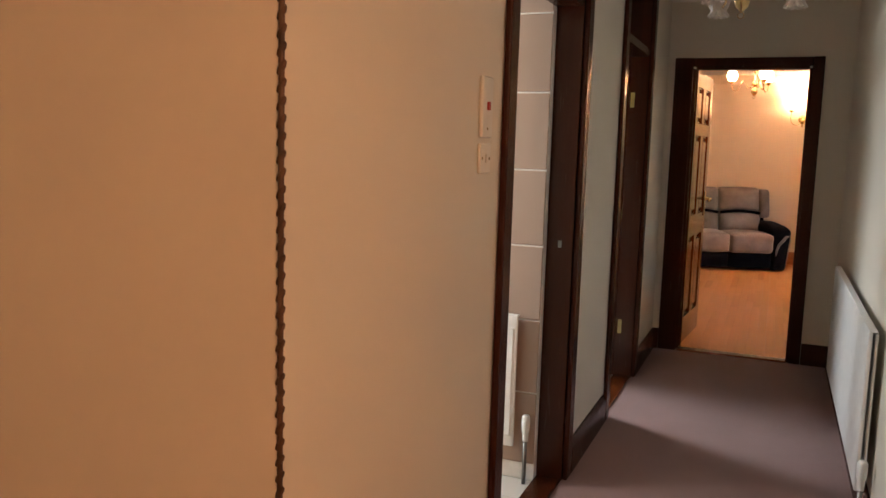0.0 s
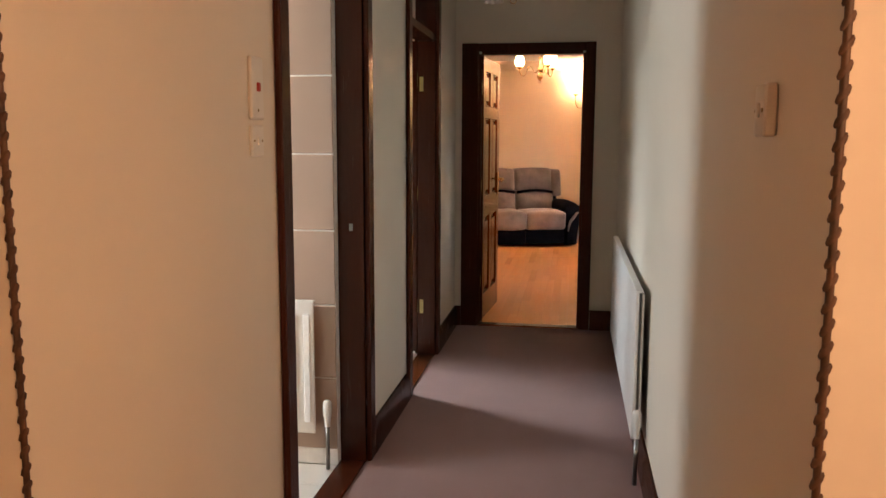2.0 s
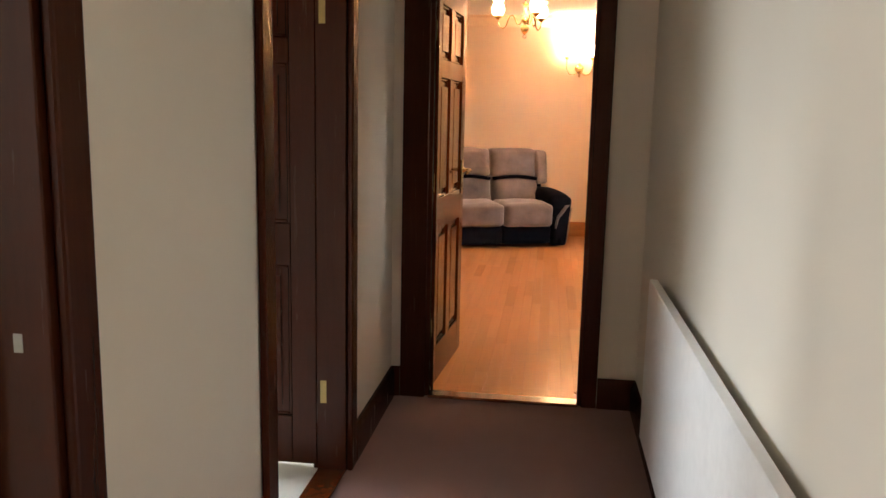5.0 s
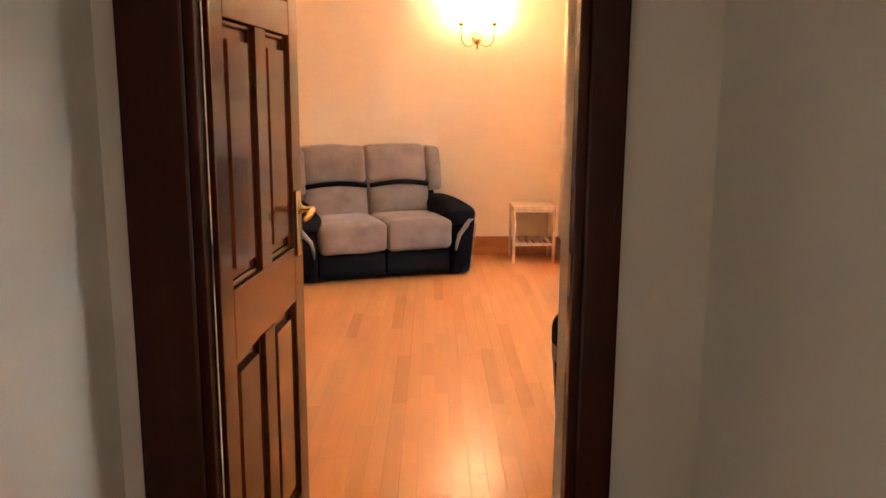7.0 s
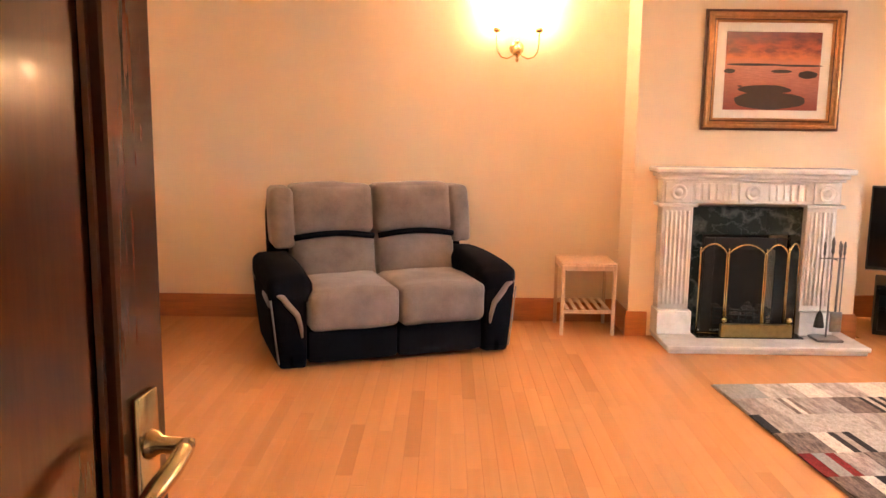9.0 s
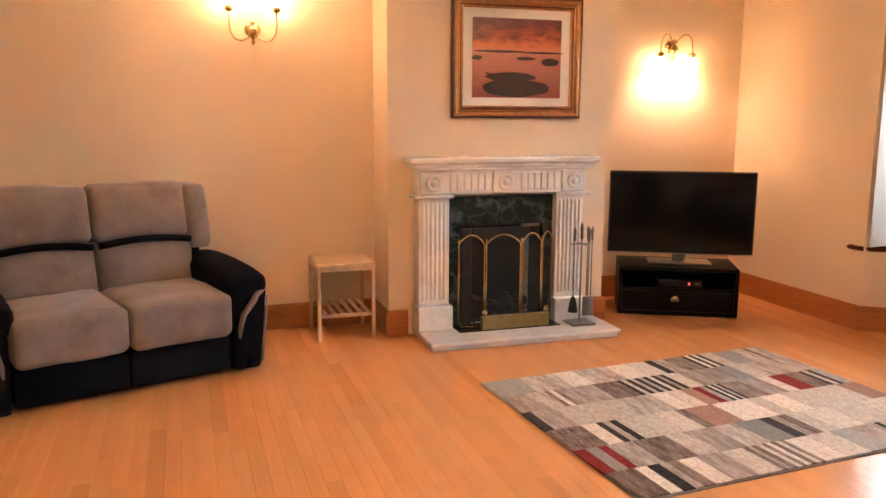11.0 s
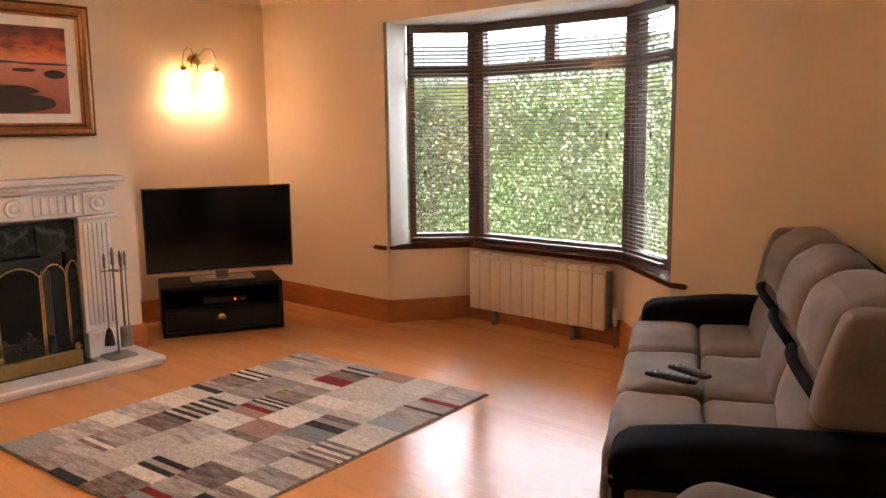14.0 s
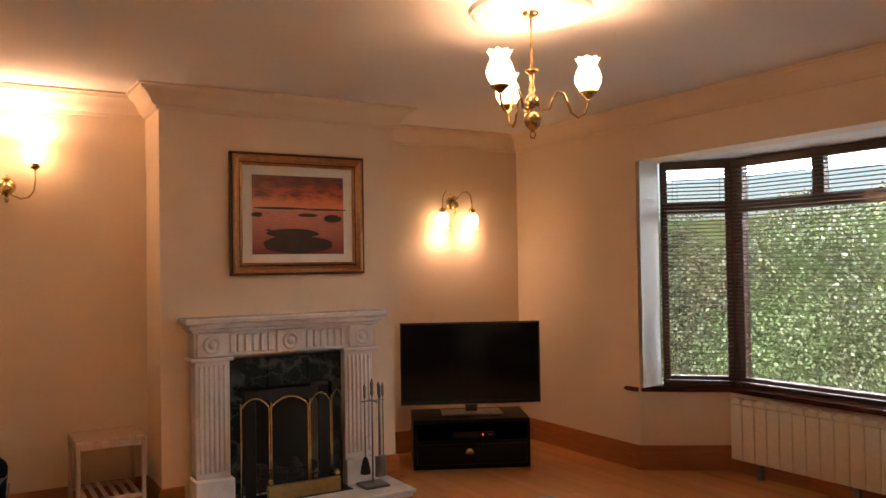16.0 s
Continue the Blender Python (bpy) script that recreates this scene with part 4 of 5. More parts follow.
for c in (1.835, 2.31, 2.785):
    part("frieze_block", boxes((c - 0.085, 11.003, 0.915, c + 0.085, 11.019, 1.05), bevel=0.003), MARBLE, fp)
    bm = bmesh.new()
    lathe(bm, [(0.052, 0.0), (0.052, 0.008), (0.046, 0.015), (0.036, 0.012), (0.030, 0.006), (0.024, 0.006), (0.020, 0.014), (0.010, 0.019), (0.001, 0.020)], 24, (c, 11.003, 0.982), Matrix.Rotation(radians(90), 4, 'X'))
    part("roundel", bm, MARBLE, fp, "carved marble roundel", 40)
for a, b in ((1.935, 2.21), (2.41, 2.685)):
    for i in range(6):
        x = a + (i + 0.5) * (b - a) / 6
        part("reed", boxes((x - 0.017, 11.008, 0.93, x + 0.017, 11.021, 1.04), bevel=0.005), MARBLE, fp)
for x0, x1 in ((1.745, 1.945), (2.675, 2.87)):
    part("jamb", boxes((x0, 11.035, 0.21, x1, CY - 0.001, 0.888), bevel=0.004), MARBLE, fp)
    for i in range(6):
        x = x0 + 0.03 + i * 0.028
        bm = bmesh.new()
        box(bm, x - 0.009, 11.024, 0.245, x + 0.009, 11.037, 0.86, 0.005, 2)
        part("reed", bm, MARBLE, fp, "", 50)
    part("plinth", boxes((x0 - 0.012, 10.985, 0.053, x1 + 0.012, CY - 0.001, 0.209), bevel=0.004), MARBLE, fp)
part("hearth", boxes((1.745, 10.715, 0.0, 2.985, CY - 0.001, 0.024), (1.732, 10.70, 0.0242, 2.998, CY - 0.001, 0.052), bevel=0.005), MARBLE, fp, "white marble hearth slab with a stepped edge")
for r in ((1.946, 11.085, 0.0535, 2.03, CY - 0.001, 0.70), (2.61, 11.085, 0.0535, 2.674, CY - 0.001, 0.70), (1.946, 11.085, 0.7015, 2.19, CY - 0.001, 0.887), (2.1915, 11.085, 0.7015, 2.445, CY - 0.001, 0.887), (2.4465, 11.085, 0.7015, 2.674, CY - 0.001, 0.887)):
    part("slip", boxes(r, bevel=0.0012), GREENM, fp, "dark green veined marble slip")
part("hearth_inset", boxes((1.975, 10.90, 0.0525, 2.665, 11.084, 0.056)), GREENM, fp, "dark green marble hearth inset")
# iron fireback and grate
gr = thing("fire_grate", pose(2.32, 11.13, 0.022), "black iron basket grate with coals", "grate")
part("fireback", boxes((-0.27, -0.035, 0.03, -0.20, -0.02, 0.66), (0.20, -0.035, 0.03, 0.27, -0.02, 0.66), (-0.199, -0.035, 0.58, 0.199, -0.02, 0.66), bevel=0.004), IRON, gr, "black cast iron surround")
for i in range(5):
    bm = bmesh.new()
    tube(bm, [(-0.19 + 0.38 * k / 8, -0.06 - 0.06 * math.sin(math.pi * k / 8), 0.06 + i * 0.032) for k in range(9)], 0.006, 6)
    part("bar", bm, IRON, gr, "", 50)
for k in range(9):
    bm = bmesh.new()
    x = -0.19 + 0.38 * k / 8
    tube(bm, [(x, -0.06 - 0.06 * math.sin(math.pi * k / 8), 0.03), (x, -0.06 - 0.06 * math.sin(math.pi * k / 8), 0.20)], 0.005, 6)
    part("upright", bm, IRON, gr, "", 50)
random.seed(4)
for i in range(34):
    bm = bmesh.new()
    p = (random.uniform(-0.17, 0.17), random.uniform(-0.06, 0.12), 0.05 + random.uniform(0, 0.13))
    vs = sphere(bm, p, random.uniform(0.03, 0.05), (1, 0.8, 0.75), 7, 5)
    for v in vs:
        v.co += Vector((random.uniform(-1, 1), random.uniform(-1, 1), random.uniform(-1, 1))) * 0.006
    part("coal", bm, COALS, gr)
fd = thing("fender_bar", pose(2.34, 10.93, 0.056), "dull brass fire kerb with ball ends", "fire kerb")
part("front", boxes((-0.21, -0.02, 0, 0.25, 0.02, 0.085), bevel=0.004), OLDBRASS, fd)
for x in (-0.19, 0.23):
    bm = bmesh.new()
    lathe(bm, [(0.008, 0.0), (0.008, 0.008), (0.02, 0.016), (0.022, 0.028), (0.014, 0.042), (0.001, 0.046)], 12, (x, 0, 0.085))
    part("knob", bm, BRASS, fd, "", 50)


def fire_screen():
    s = thing("fire_screen", pose(0, 0, 0.056), "folding brass fire screen with arched mesh panels", "fire screen")
    pts = [(1.99, 10.99), (2.16, 10.955), (2.40, 10.945), (2.56, 10.985), (2.665, 11.06)]
    for i, (p, q) in enumerate(zip(pts, pts[1:])):
        p, q = Vector(p), Vector(q)
        w = (q - p).length
        m = pose(p.x, p.y, 0, 0, 0, math.degrees(math.atan2(q.y - p.y, q.x - p.x)))
        holder = part("screen_panel", bmesh.new(), BRASS, s)
        holder.matrix_basis = m
        rail = bmesh.new()
        g = 0.006
        h = 0.60
        rise = min(w / 2 - g, 0.06)
        top = [(g + (w - 2 * g) * k / 12, 0, h - rise + rise * 1.6 * math.sin(math.pi * k / 12) ** 0.75 * 0.62) for k in range(13)]
        tube(rail, [(g, 0, 0.0)] + top + [(w - g, 0, 0.0)], 0.006, 7)
        tube(rail, [(g, 0, 0.012), (w - g, 0, 0.012)], 0.004, 6)
        part("rim", rail, BRASS, holder, "", 50)
        net = bmesh.new()
        nx = max(6, int(w / 0.012))
        for k in range(1, nx):
            x = g + (w - 2 * g) * k / nx
            zt = h - rise + rise * 0.99 * math.sin(math.pi * k / nx) ** 0.75
            box(net, x - 0.0014, -0.0007, 0.012, x + 0.0014, 0.0007, zt)
        for k in range(1, 44):
            z = 0.012 + k * 0.0122
            if z < h - rise:
                box(net, g, -0.0006, z - 0.0012, w - g, 0.0006, z + 0.0012)
        part("mesh", net, MESHB, holder, "fine black wire mesh")
        fin = bmesh.new()
        lathe(fin, [(0.006, 0), (0.009, 0.006), (0.006, 0.014), (0.004, 0.018), (0.008, 0.026), (0.001, 0.036)], 10, (g, 0, h - rise))
        part("finial", fin, BRASS, holder, "", 50)
    return s


fire_screen()


def companion_set():
    s = thing("companion_set", pose(2.80, 10.90, 0.053), "steel and brass fireside companion set on a square base", "fire tools")
    part("base_plate", boxes((-0.085, -0.075, 0, 0.085, 0.075, 0.016), bevel=0.005), STEEL, s)
    bm = bmesh.new()
    tube(bm, [(0, 0, 0.01), (0, 0, 0.56)], 0.006, 8)
    lathe(bm, [(0.006, 0.56), (0.012, 0.57), (0.009, 0.6), (0.013, 0.63), (0.006, 0.66), (0.001, 0.67)], 10)
    part("pole", bm, STEEL, s, "", 50)
    bm = bmesh.new()
    tube(bm, [(-0.075, 0, 0.53), (0.085, 0, 0.53)], 0.004, 6)
    tube(bm, [(0, -0.07, 0.53), (0, 0.05, 0.53)], 0.004, 6)
    part("hanger", bm, STEEL, s, "", 50)
    for x, y, kind in ((-0.055, -0.01, "brush"), (0.075, 0.0, "poker"), (0.02, -0.065, "shovel"), (0.06, 0.03, "tongs")):
        bm = bmesh.new()
        tube(bm, [(x, y, 0.13), (x, y, 0.55)], 0.004, 6)
        lathe(bm, [(0.004, 0.55), (0.009, 0.56), (0.007, 0.585), (0.010, 0.61), (0.005, 0.635), (0.001, 0.64)], 9, (x, y, 0))
        t = part("tool", bm, STEEL, s, "steel fireside " + kind, 50)
        bm = bmesh.new()
        if kind == "brush":
            lathe(bm, [(0.006, 0.19), (0.018, 0.17), (0.028, 0.12), (0.033, 0.085), (0.001, 0.08)], 12, (x, y, 0))
            part("bristles", bm, IRON, t, "", 50)
        elif kind == "shovel":
            cushion(bm, (x, y - 0.006, 0.135), (0.075, 0.014, 0.13), 0.006, (0, 0.012, 0), 6, lumps=0)
            part("blade", bm, STEEL, t, "", 50)
    return s


companion_set()

# framed picture
pf = thing("framed_picture", pose(2.426, CY - 0.001, 1.376), "framed sunset seascape print in a bronze gilt frame", "picture")
PW, PH = 0.885, 0.755
sec = [(0, 0.0, GILTD, 0.016, 0.030), (0.016, 0.0, GILT, 0.024, 0.038), (0.040, 0.0, GILT, 0.016, 0.028), (0.056, 0.0, GILTD, 0.008, 0.023), (0.064, 0.0, GILT, 0.014, 0.022)]
for a, _, mt, wd, dp in sec:
    bm = bmesh.new()
    x0, x1, z0, z1 = -PW / 2 + a, PW / 2 - a, a, PH - a
    o = [(x0, z0), (x1, z0), (x1, z1), (x0, z1)]
    i = [(x0 + wd, z0 + wd), (x1 - wd, z0 + wd), (x1 - wd, z1 - wd), (x0 + wd, z1 - wd)]
    rows = []
    for ring, dd in ((o, 0.0), (o, dp - 0.004), ([((p[0] + q[0]) / 2, (p[1] + q[1]) / 2) for p, q in zip(o, i)], dp), (i, dp - 0.007), (i, 0.0)):
        rows.append([bm.verts.new((x, -dd, z)) for x, z in ring])
    for r0, r1 in zip(rows, rows[1:]):
        for k in range(4):
            bm.faces.new((r0[k], r0[(k + 1) % 4], r1[(k + 1) % 4], r1[k]))
    bmesh.ops.recalc_face_normals(bm, faces=bm.faces[:])
    part("moulding", bm, mt, pf)
part("mount", boxes((-PW / 2 + 0.07, -0.008, 0.07, PW / 2 - 0.07, -0.002, PH - 0.07)), MOUNT, pf, "white card mount")
pr = part("print", boxes((0, -0.011, 0, PW - 0.28, -0.0085, 0.49)), PRINT, pf, "orange and purple sunset over a still lake with dark rocks")
pr.location = (-PW / 2 + 0.14, 0, 0.13)


def blot(x, z, w, h, seed):
    bm = bmesh.new()
    n = 22
    vs = []
    for k in range(n):
        a = 2 * math.pi * k / n
        r = 1 + 0.12 * noise.noise(Vector((math.cos(a) * 1.5 + seed, math.sin(a) * 1.5, 0)))
        vs.append(bm.verts.new((x + math.cos(a) * w / 2 * r, -0.0121, z + math.sin(a) * h / 2 * r)))
    bm.faces.new(vs)
    ext = bmesh.ops.extrude_face_region(bm, geom=bm.faces[:])
    bmesh.ops.translate(bm, vec=(0, 0.001, 0), verts=[g for g in ext["geom"] if isinstance(g, bmesh.types.BMVert)])
    bmesh.ops.recalc_face_normals(bm, faces=bm.faces[:])
    part("painted_rock", bm, ROCK, pr)


blot(0.29, 0.06, 0.47, 0.11, 1)
blot(0.26, 0.13, 0.33, 0.06, 2)
blot(0.36, 0.245, 0.14, 0.022, 3)
blot(0.53, 0.225, 0.12, 0.05, 4)
blot(0.03, 0.245, 0.07, 0.03, 5)
blot(0.18, 0.286, 0.36, 0.016, 6)
blot(0.47, 0.282, 0.30, 0.014, 7)
blot(0.10, 0.15, 0.03, 0.01, 8)

# ---- lamps ----


def shade_profile(s=1.0, up=1):
    return [(0.016 * s, 0.0), (0.036 * s, up * 0.012 * s), (0.050 * s, up * 0.035 * s), (0.054 * s, up * 0.058 * s), (0.046 * s, up * 0.085 * s), (0.035 * s, up * 0.105 * s), (0.036 * s, up * 0.118 * s), (0.047 * s, up * 0.135 * s)]


def wall_lamp(m, up, label):
    """A two-arm brass wall lamp; the wall lies at y 0, the room towards -y. up: 1 for shades that open upwards, -1 downwards."""
    s = thing("wall_lamp", m, label, "wall lamp", "brass wall lamps")
    bm = bmesh.new()
    lathe(bm, [(0.001, 0.02), (0.03, 0.018), (0.045, 0.01), (0.05, 0.0)], 20, (0, 0, 0.0), Matrix.Rotation(radians(90), 4, 'X'))
    part("wall_plate", bm, BRASS, s, "", 40)
    bm = bmesh.new()
    lathe(bm, [(0.001, -0.10), (0.009, -0.09), (0.013, -0.078), (0.006, -0.066), (0.018, -0.055), (0.032, -0.035), (0.034, -0.012), (0.022, 0.008), (0.012, 0.02), (0.02, 0.032), (0.018, 0.045), (0.008, 0.055), (0.001, 0.06)], 18, (0, -0.05, 0))
    part("body", bm, BRASS, s, "", 40)
    for e in (-1, 1):
        bm = bmesh.new()
        if up > 0:
            path = [(0, -0.05, -0.02), (e * 0.03, -0.055, -0.055), (e * 0.07, -0.065, -0.075), (e * 0.11, -0.075, -0.065), (e * 0.135, -0.08, -0.03), (e * 0.142, -0.08, 0.02), (e * 0.142, -0.08, 0.10)]
        else:
            path = [(0, -0.05, 0.0), (e * 0.03, -0.06, 0.05), (e * 0.06, -0.075, 0.085), (e * 0.09, -0.085, 0.09), (e * 0.12, -0.09, 0.065), (e * 0.135, -0.09, 0.02), (e * 0.137, -0.09, -0.05)]
        tube(bm, path, 0.005, 8)
        arm = part("arm", bm, BRASS, s, "", 50)
        end = Vector(path[-1])
        bm = bmesh.new()
        lathe(bm, [(0.006, -0.01 * up), (0.024, 0.0), (0.03, 0.012 * up), (0.018, 0.026 * up), (0.02, 0.034 * up), (0.012, 0.04 * up)], 14, end)
        part("cup", bm, BRASS, arm, "", 50)
        bm = bmesh.new()
        lathe(bm, shade_profile(0.95, up), 32, end + Vector((0, 0, 0.03 * up)), None, 0.005, 8)
        part("shade", bm, SHADE, arm, "glowing frosted glass tulip shade with a frilled rim", 60)
        w = m @ (end + Vector((0, 0, up * 0.125)))
        bulb_lamp((w.x, w.y, w.z), LAMP_W * (1.0 if up > 0 else 0.4))
    return s


LAMP_W = 11.5
wall_lamp(pose(0.82, YB, 1.91), 1, "brass two-arm wall lamp with lit glass shades facing up")
wall_lamp(pose(3.95, YA, 1.91), -1, "brass two-arm wall lamp with lit glass shades facing down")


def chandelier(m, drop, turn, lit, up, label, rose=True):
    """A three-arm brass pendant; the ceiling lies at z 0."""
    s = thing("chandelier", m, label, "chandelier", "ceiling pendants")
    bm = bmesh.new()
    lathe(bm, [(0.035, 0.0), (0.033, -0.008), (0.02, -0.016), (0.008, -0.02), (0.005, -0.024)], 18)
    part("ceiling_cup", bm, BRASS, s, "", 40)
    zb = -drop
    bm = bmesh.new()
    tube(bm, [(0, 0, -0.02), (0, 0, zb + 0.21)], 0.005, 8)
    part("rod", bm, BRASS, s, "", 50)
    bm = bmesh.new()
    lathe(bm, [(0.004, 0.225), (0.03, 0.222), (0.026, 0.212), (0.01, 0.2), (0.012, 0.185), (0.007, 0.175), (0.012, 0.15), (0.016, 0.135), (0.009, 0.122), (0.02, 0.112), (0.03, 0.1), (0.03, 0.07), (0.012, 0.06), (0.01, 0.048), (0.03, 0.038), (0.037, 0.015), (0.03, -0.012), (0.012, -0.03), (0.006, -0.036), (0.001, -0.038)], 22, (0, 0, zb))
    part("stem", bm, BRASS, s, "turned brass stem with a ball", 40)
    bm = bmesh.new()
    tube(bm, [(0.014 * math.cos(a * math.pi / 8), 0, zb - 0.05 + 0.014 * math.sin(a * math.pi / 8)) for a in range(17)], 0.003, 6)
    part("ring", bm, BRASS, s, "", 50)
    for i in range(3):
        a = radians(turn + 120 * i)
        d = Vector((math.cos(a), math.sin(a), 0))
        prof = [(0.02, 0.085), (0.045, 0.05), (0.07, 0.055), (0.085, 0.095), (0.105, 0.125), (0.13, 0.115), (0.145, 0.08), (0.16, 0.035), (0.185, 0.015), (0.215, 0.03), (0.228, 0.06), (0.23, 0.095)]
        bm = bmesh.new()
        tube(bm, [(d.x * r, d.y * r, zb + z) for r, z in prof], 0.0055, 8)
        arm = part("arm", bm, BRASS, s, "", 50)
        end = Vector((d.x * 0.23, d.y * 0.23, zb + 0.095))
        bm = bmesh.new()
        lathe(bm, [(0.006, -0.008), (0.02, 0.004), (0.04, 0.022), (0.036, 0.026), (0.014, 0.026)], 16, end)
        part("cup", bm, BRASS, arm, "", 50)
        bm = bmesh.new()
        lathe(bm, shade_profile(1.03, up), 40, end + Vector((0, 0, 0.02)), None, 0.005, 8)
        part("shade", bm, SHADE if lit else UNLIT, arm, "frosted glass tulip shade with a frilled rim", 60)
        if lit:
            w = m @ (end + Vector((0, 0, 0.11)))
            bulb_lamp((w.x, w.y, w.z), PEND_W)
    return s


def ceiling_rose(x, y):
    bm = bmesh.new()
    lathe(bm, [(0.001, -0.012), (0.06, -0.012), (0.075, -0.02), (0.09, -0.01), (0.16, -0.008), (0.18, -0.02), (0.198, -0.012), (0.21, -0.022), (0.23, -0.028), (0.252, -0.018), (0.26, 0.0)], 56, (x, y, CH))
    for k in range(40):
        a = 2 * math.pi * k / 40
        sphere(bm, (x + 0.23 * math.cos(a), y + 0.23 * math.sin(a), CH - 0.025), 0.013, (1, 1, 0.6), 7, 5)
    structure("ceiling_rose", bm, WHITE, "round moulded plaster ceiling rose", "ceiling rose", 40)


PEND_W = 5.6
ceiling_rose(2.62, 8.98)
chandelier(pose(2.62, 8.98, CH - 0.012), 0.46, -40, True, 1, "brass three-arm chandelier with lit frilled glass shades")
ceiling_rose(0.28, 9.1)
chandelier(pose(0.28, 9.1, CH - 0.012), 0.38, 55, True, 1, "brass three-arm chandelier with lit frilled glass shades")
chandelier(pose(0.36, 3.9, CH), 0.36, 0, False, -1, "unlit brass three-arm corridor pendant with frilled glass shades")

# hall pendant behind the walk's start
hp = thing("hall_pendant", pose(2.0, -0.7, CH), "lit glass globe pendant in the hall", "pendant")
bm = bmesh.new()
tube(bm, [(0, 0, 0), (0, 0, -0.2)], 0.004, 6)
part("rod", bm, BRASS, hp)
bm = bmesh.new()
lathe(bm, shade_profile(2.0, -1), 32, (0, 0, -0.2), None, 0.006, 8)
part("shade", bm, SHADE, hp, "", 60)
bulb_lamp((2.0, -0.7, CH - 0.5), 23.0, (1.0, 0.54, 0.31))

# ---- side table ----
st = thing("side_table", pose(1.307, 11.30, 0), "small pale birch side table with a slatted shelf", "side table")
for x in (-0.171, 0.171):
    for y in (-0.17, 0.17):
        part("leg", boxes((x - 0.011, y - 0.011, 0, x + 0.011, y + 0.011, 0.475), bevel=0.003), BIRCH, st)
part("tabletop", boxes((-0.183, -0.182, 0.4755, 0.183, 0.182, 0.489), bevel=0.004), BIRCH, st)
for r in ((-0.1595, -0.178, 0.44, 0.1595, -0.164, 0.474), (-0.1595, 0.164, 0.44, 0.1595, 0.178, 0.474), (-0.179, -0.159, 0.44, -0.165, 0.159, 0.474), (0.165, -0.159, 0.44, 0.179, 0.159, 0.474)):
    part("apron", boxes(r, bevel=0.002), BIRCH, st)
for y in (-0.17, 0.17):
    part("rail", boxes((-0.1595, y - 0.008, 0.15, 0.1595, y + 0.008, 0.172), bevel=0.002), BIRCH, st)
for i in range(6):
    x = -0.135 + i * 0.054
    part("slat", boxes((x - 0.013, -0.178, 0.1725, x + 0.013, 0.178, 0.182), bevel=0.002), BIRCH, st)

# ---- television and its cabinet ----
TVM = pose(3.655, 11.075, 0, 0, 0, -26.8)
cb = thing("tv_cabinet", TVM, "black wooden television cabinet with an open shelf and drawer", "tv cabinet")
cw, cd, ch = 0.41, 0.45, 0.345
part("top", boxes((-cw, 0, ch - 0.025, cw, cd, ch), bevel=0.003), BLACKW, cb)
part("bottom", boxes((-cw, 0, 0, cw, cd, 0.03), bevel=0.003), BLACKW, cb)
for x0, x1 in ((-cw, -cw + 0.025), (cw - 0.025, cw)):
    part("side", boxes((x0, 0.001, 0.0305, x1, cd, ch - 0.0255)), BLACKW, cb)
part("back", boxes((-cw + 0.026, cd - 0.012, 0.031, cw - 0.026, cd - 0.002, ch - 0.026)), BLACKW, cb)
part("shelf", boxes((-cw + 0.026, 0.004, 0.175, cw - 0.026, cd - 0.013, 0.195)), BLACKW, cb)
dr = part("drawer", boxes((-cw + 0.028, -0.004, 0.034, cw - 0.028, 0.015, 0.172), bevel=0.003), BLACKW, cb)
bm = bmesh.new()
lathe(bm, [(0.034, 0.0), (0.034, 0.012), (0.026, 0.022), (0.012, 0.026), (0.001, 0.027)], 16, (-0.02, -0.004, 0.115), Matrix.Rotation(radians(90), 4, 'X'))
for v in bm.verts:
    v.co.z = max(v.co.z, 0.108)
part("cup_handle", bm, BRASS, dr, "brass cup handle", 50)
bx = thing("set_top_box", TVM @ pose(0.02, 0.06, 0.1955), "black set-top box with a red standby light", "set-top box")
part("case", boxes((-0.15, 0, 0.006, 0.15, 0.2, 0.05), bevel=0.003), PLASTIC, bx)
REDL = glowing("red_standby_light", (1.0, 0.05, 0.02), 4.0, (0.3, 0.02, 0.02))
part("standby_light", boxes((0.06, -0.002, 0.024, 0.068, 0.001, 0.032)), REDL, bx)
part("badge", boxes((0.10, -0.001, 0.024, 0.13, 0.001, 0.03)), SILVER, bx)
for x in (-0.12, 0.12):
    part("foot", boxes((x - 0.01, 0.02, 0, x + 0.01, 0.18, 0.006)), PLASTIC, bx)
tv = thing("television", TVM @ pose(0.024, 0.245, ch), "large black flat-screen television, switched off", "television")
tw_, th_ = 0.511, 0.592
part("panel", boxes((-tw_, -0.012, 0.067, tw_, 0.022, 0.067 + th_), bevel=0.005), PLASTIC, tv)
part("screen", boxes((-tw_ + 0.012, -0.0135, 0.089, tw_ - 0.012, -0.0115, 0.067 + th_ - 0.012)), SCREEN, tv)
part("bottom_trim", boxes((-tw_, -0.0145, 0.061, tw_, 0.004, 0.0665), bevel=0.002), SILVER, tv)
part("housing", boxes((-tw_ * 0.7, 0.0225, 0.11, tw_ * 0.7, 0.06, 0.45), bevel=0.015), PLASTIC, tv)
part("neck", boxes((-0.045, 0.0, 0.0115, 0.045, 0.02, 0.07), bevel=0.003), STEEL, tv)
part("base", boxes((-0.22, -0.1, 0.0, 0.22, 0.1, 0.011), bevel=0.004), SILVER, tv)

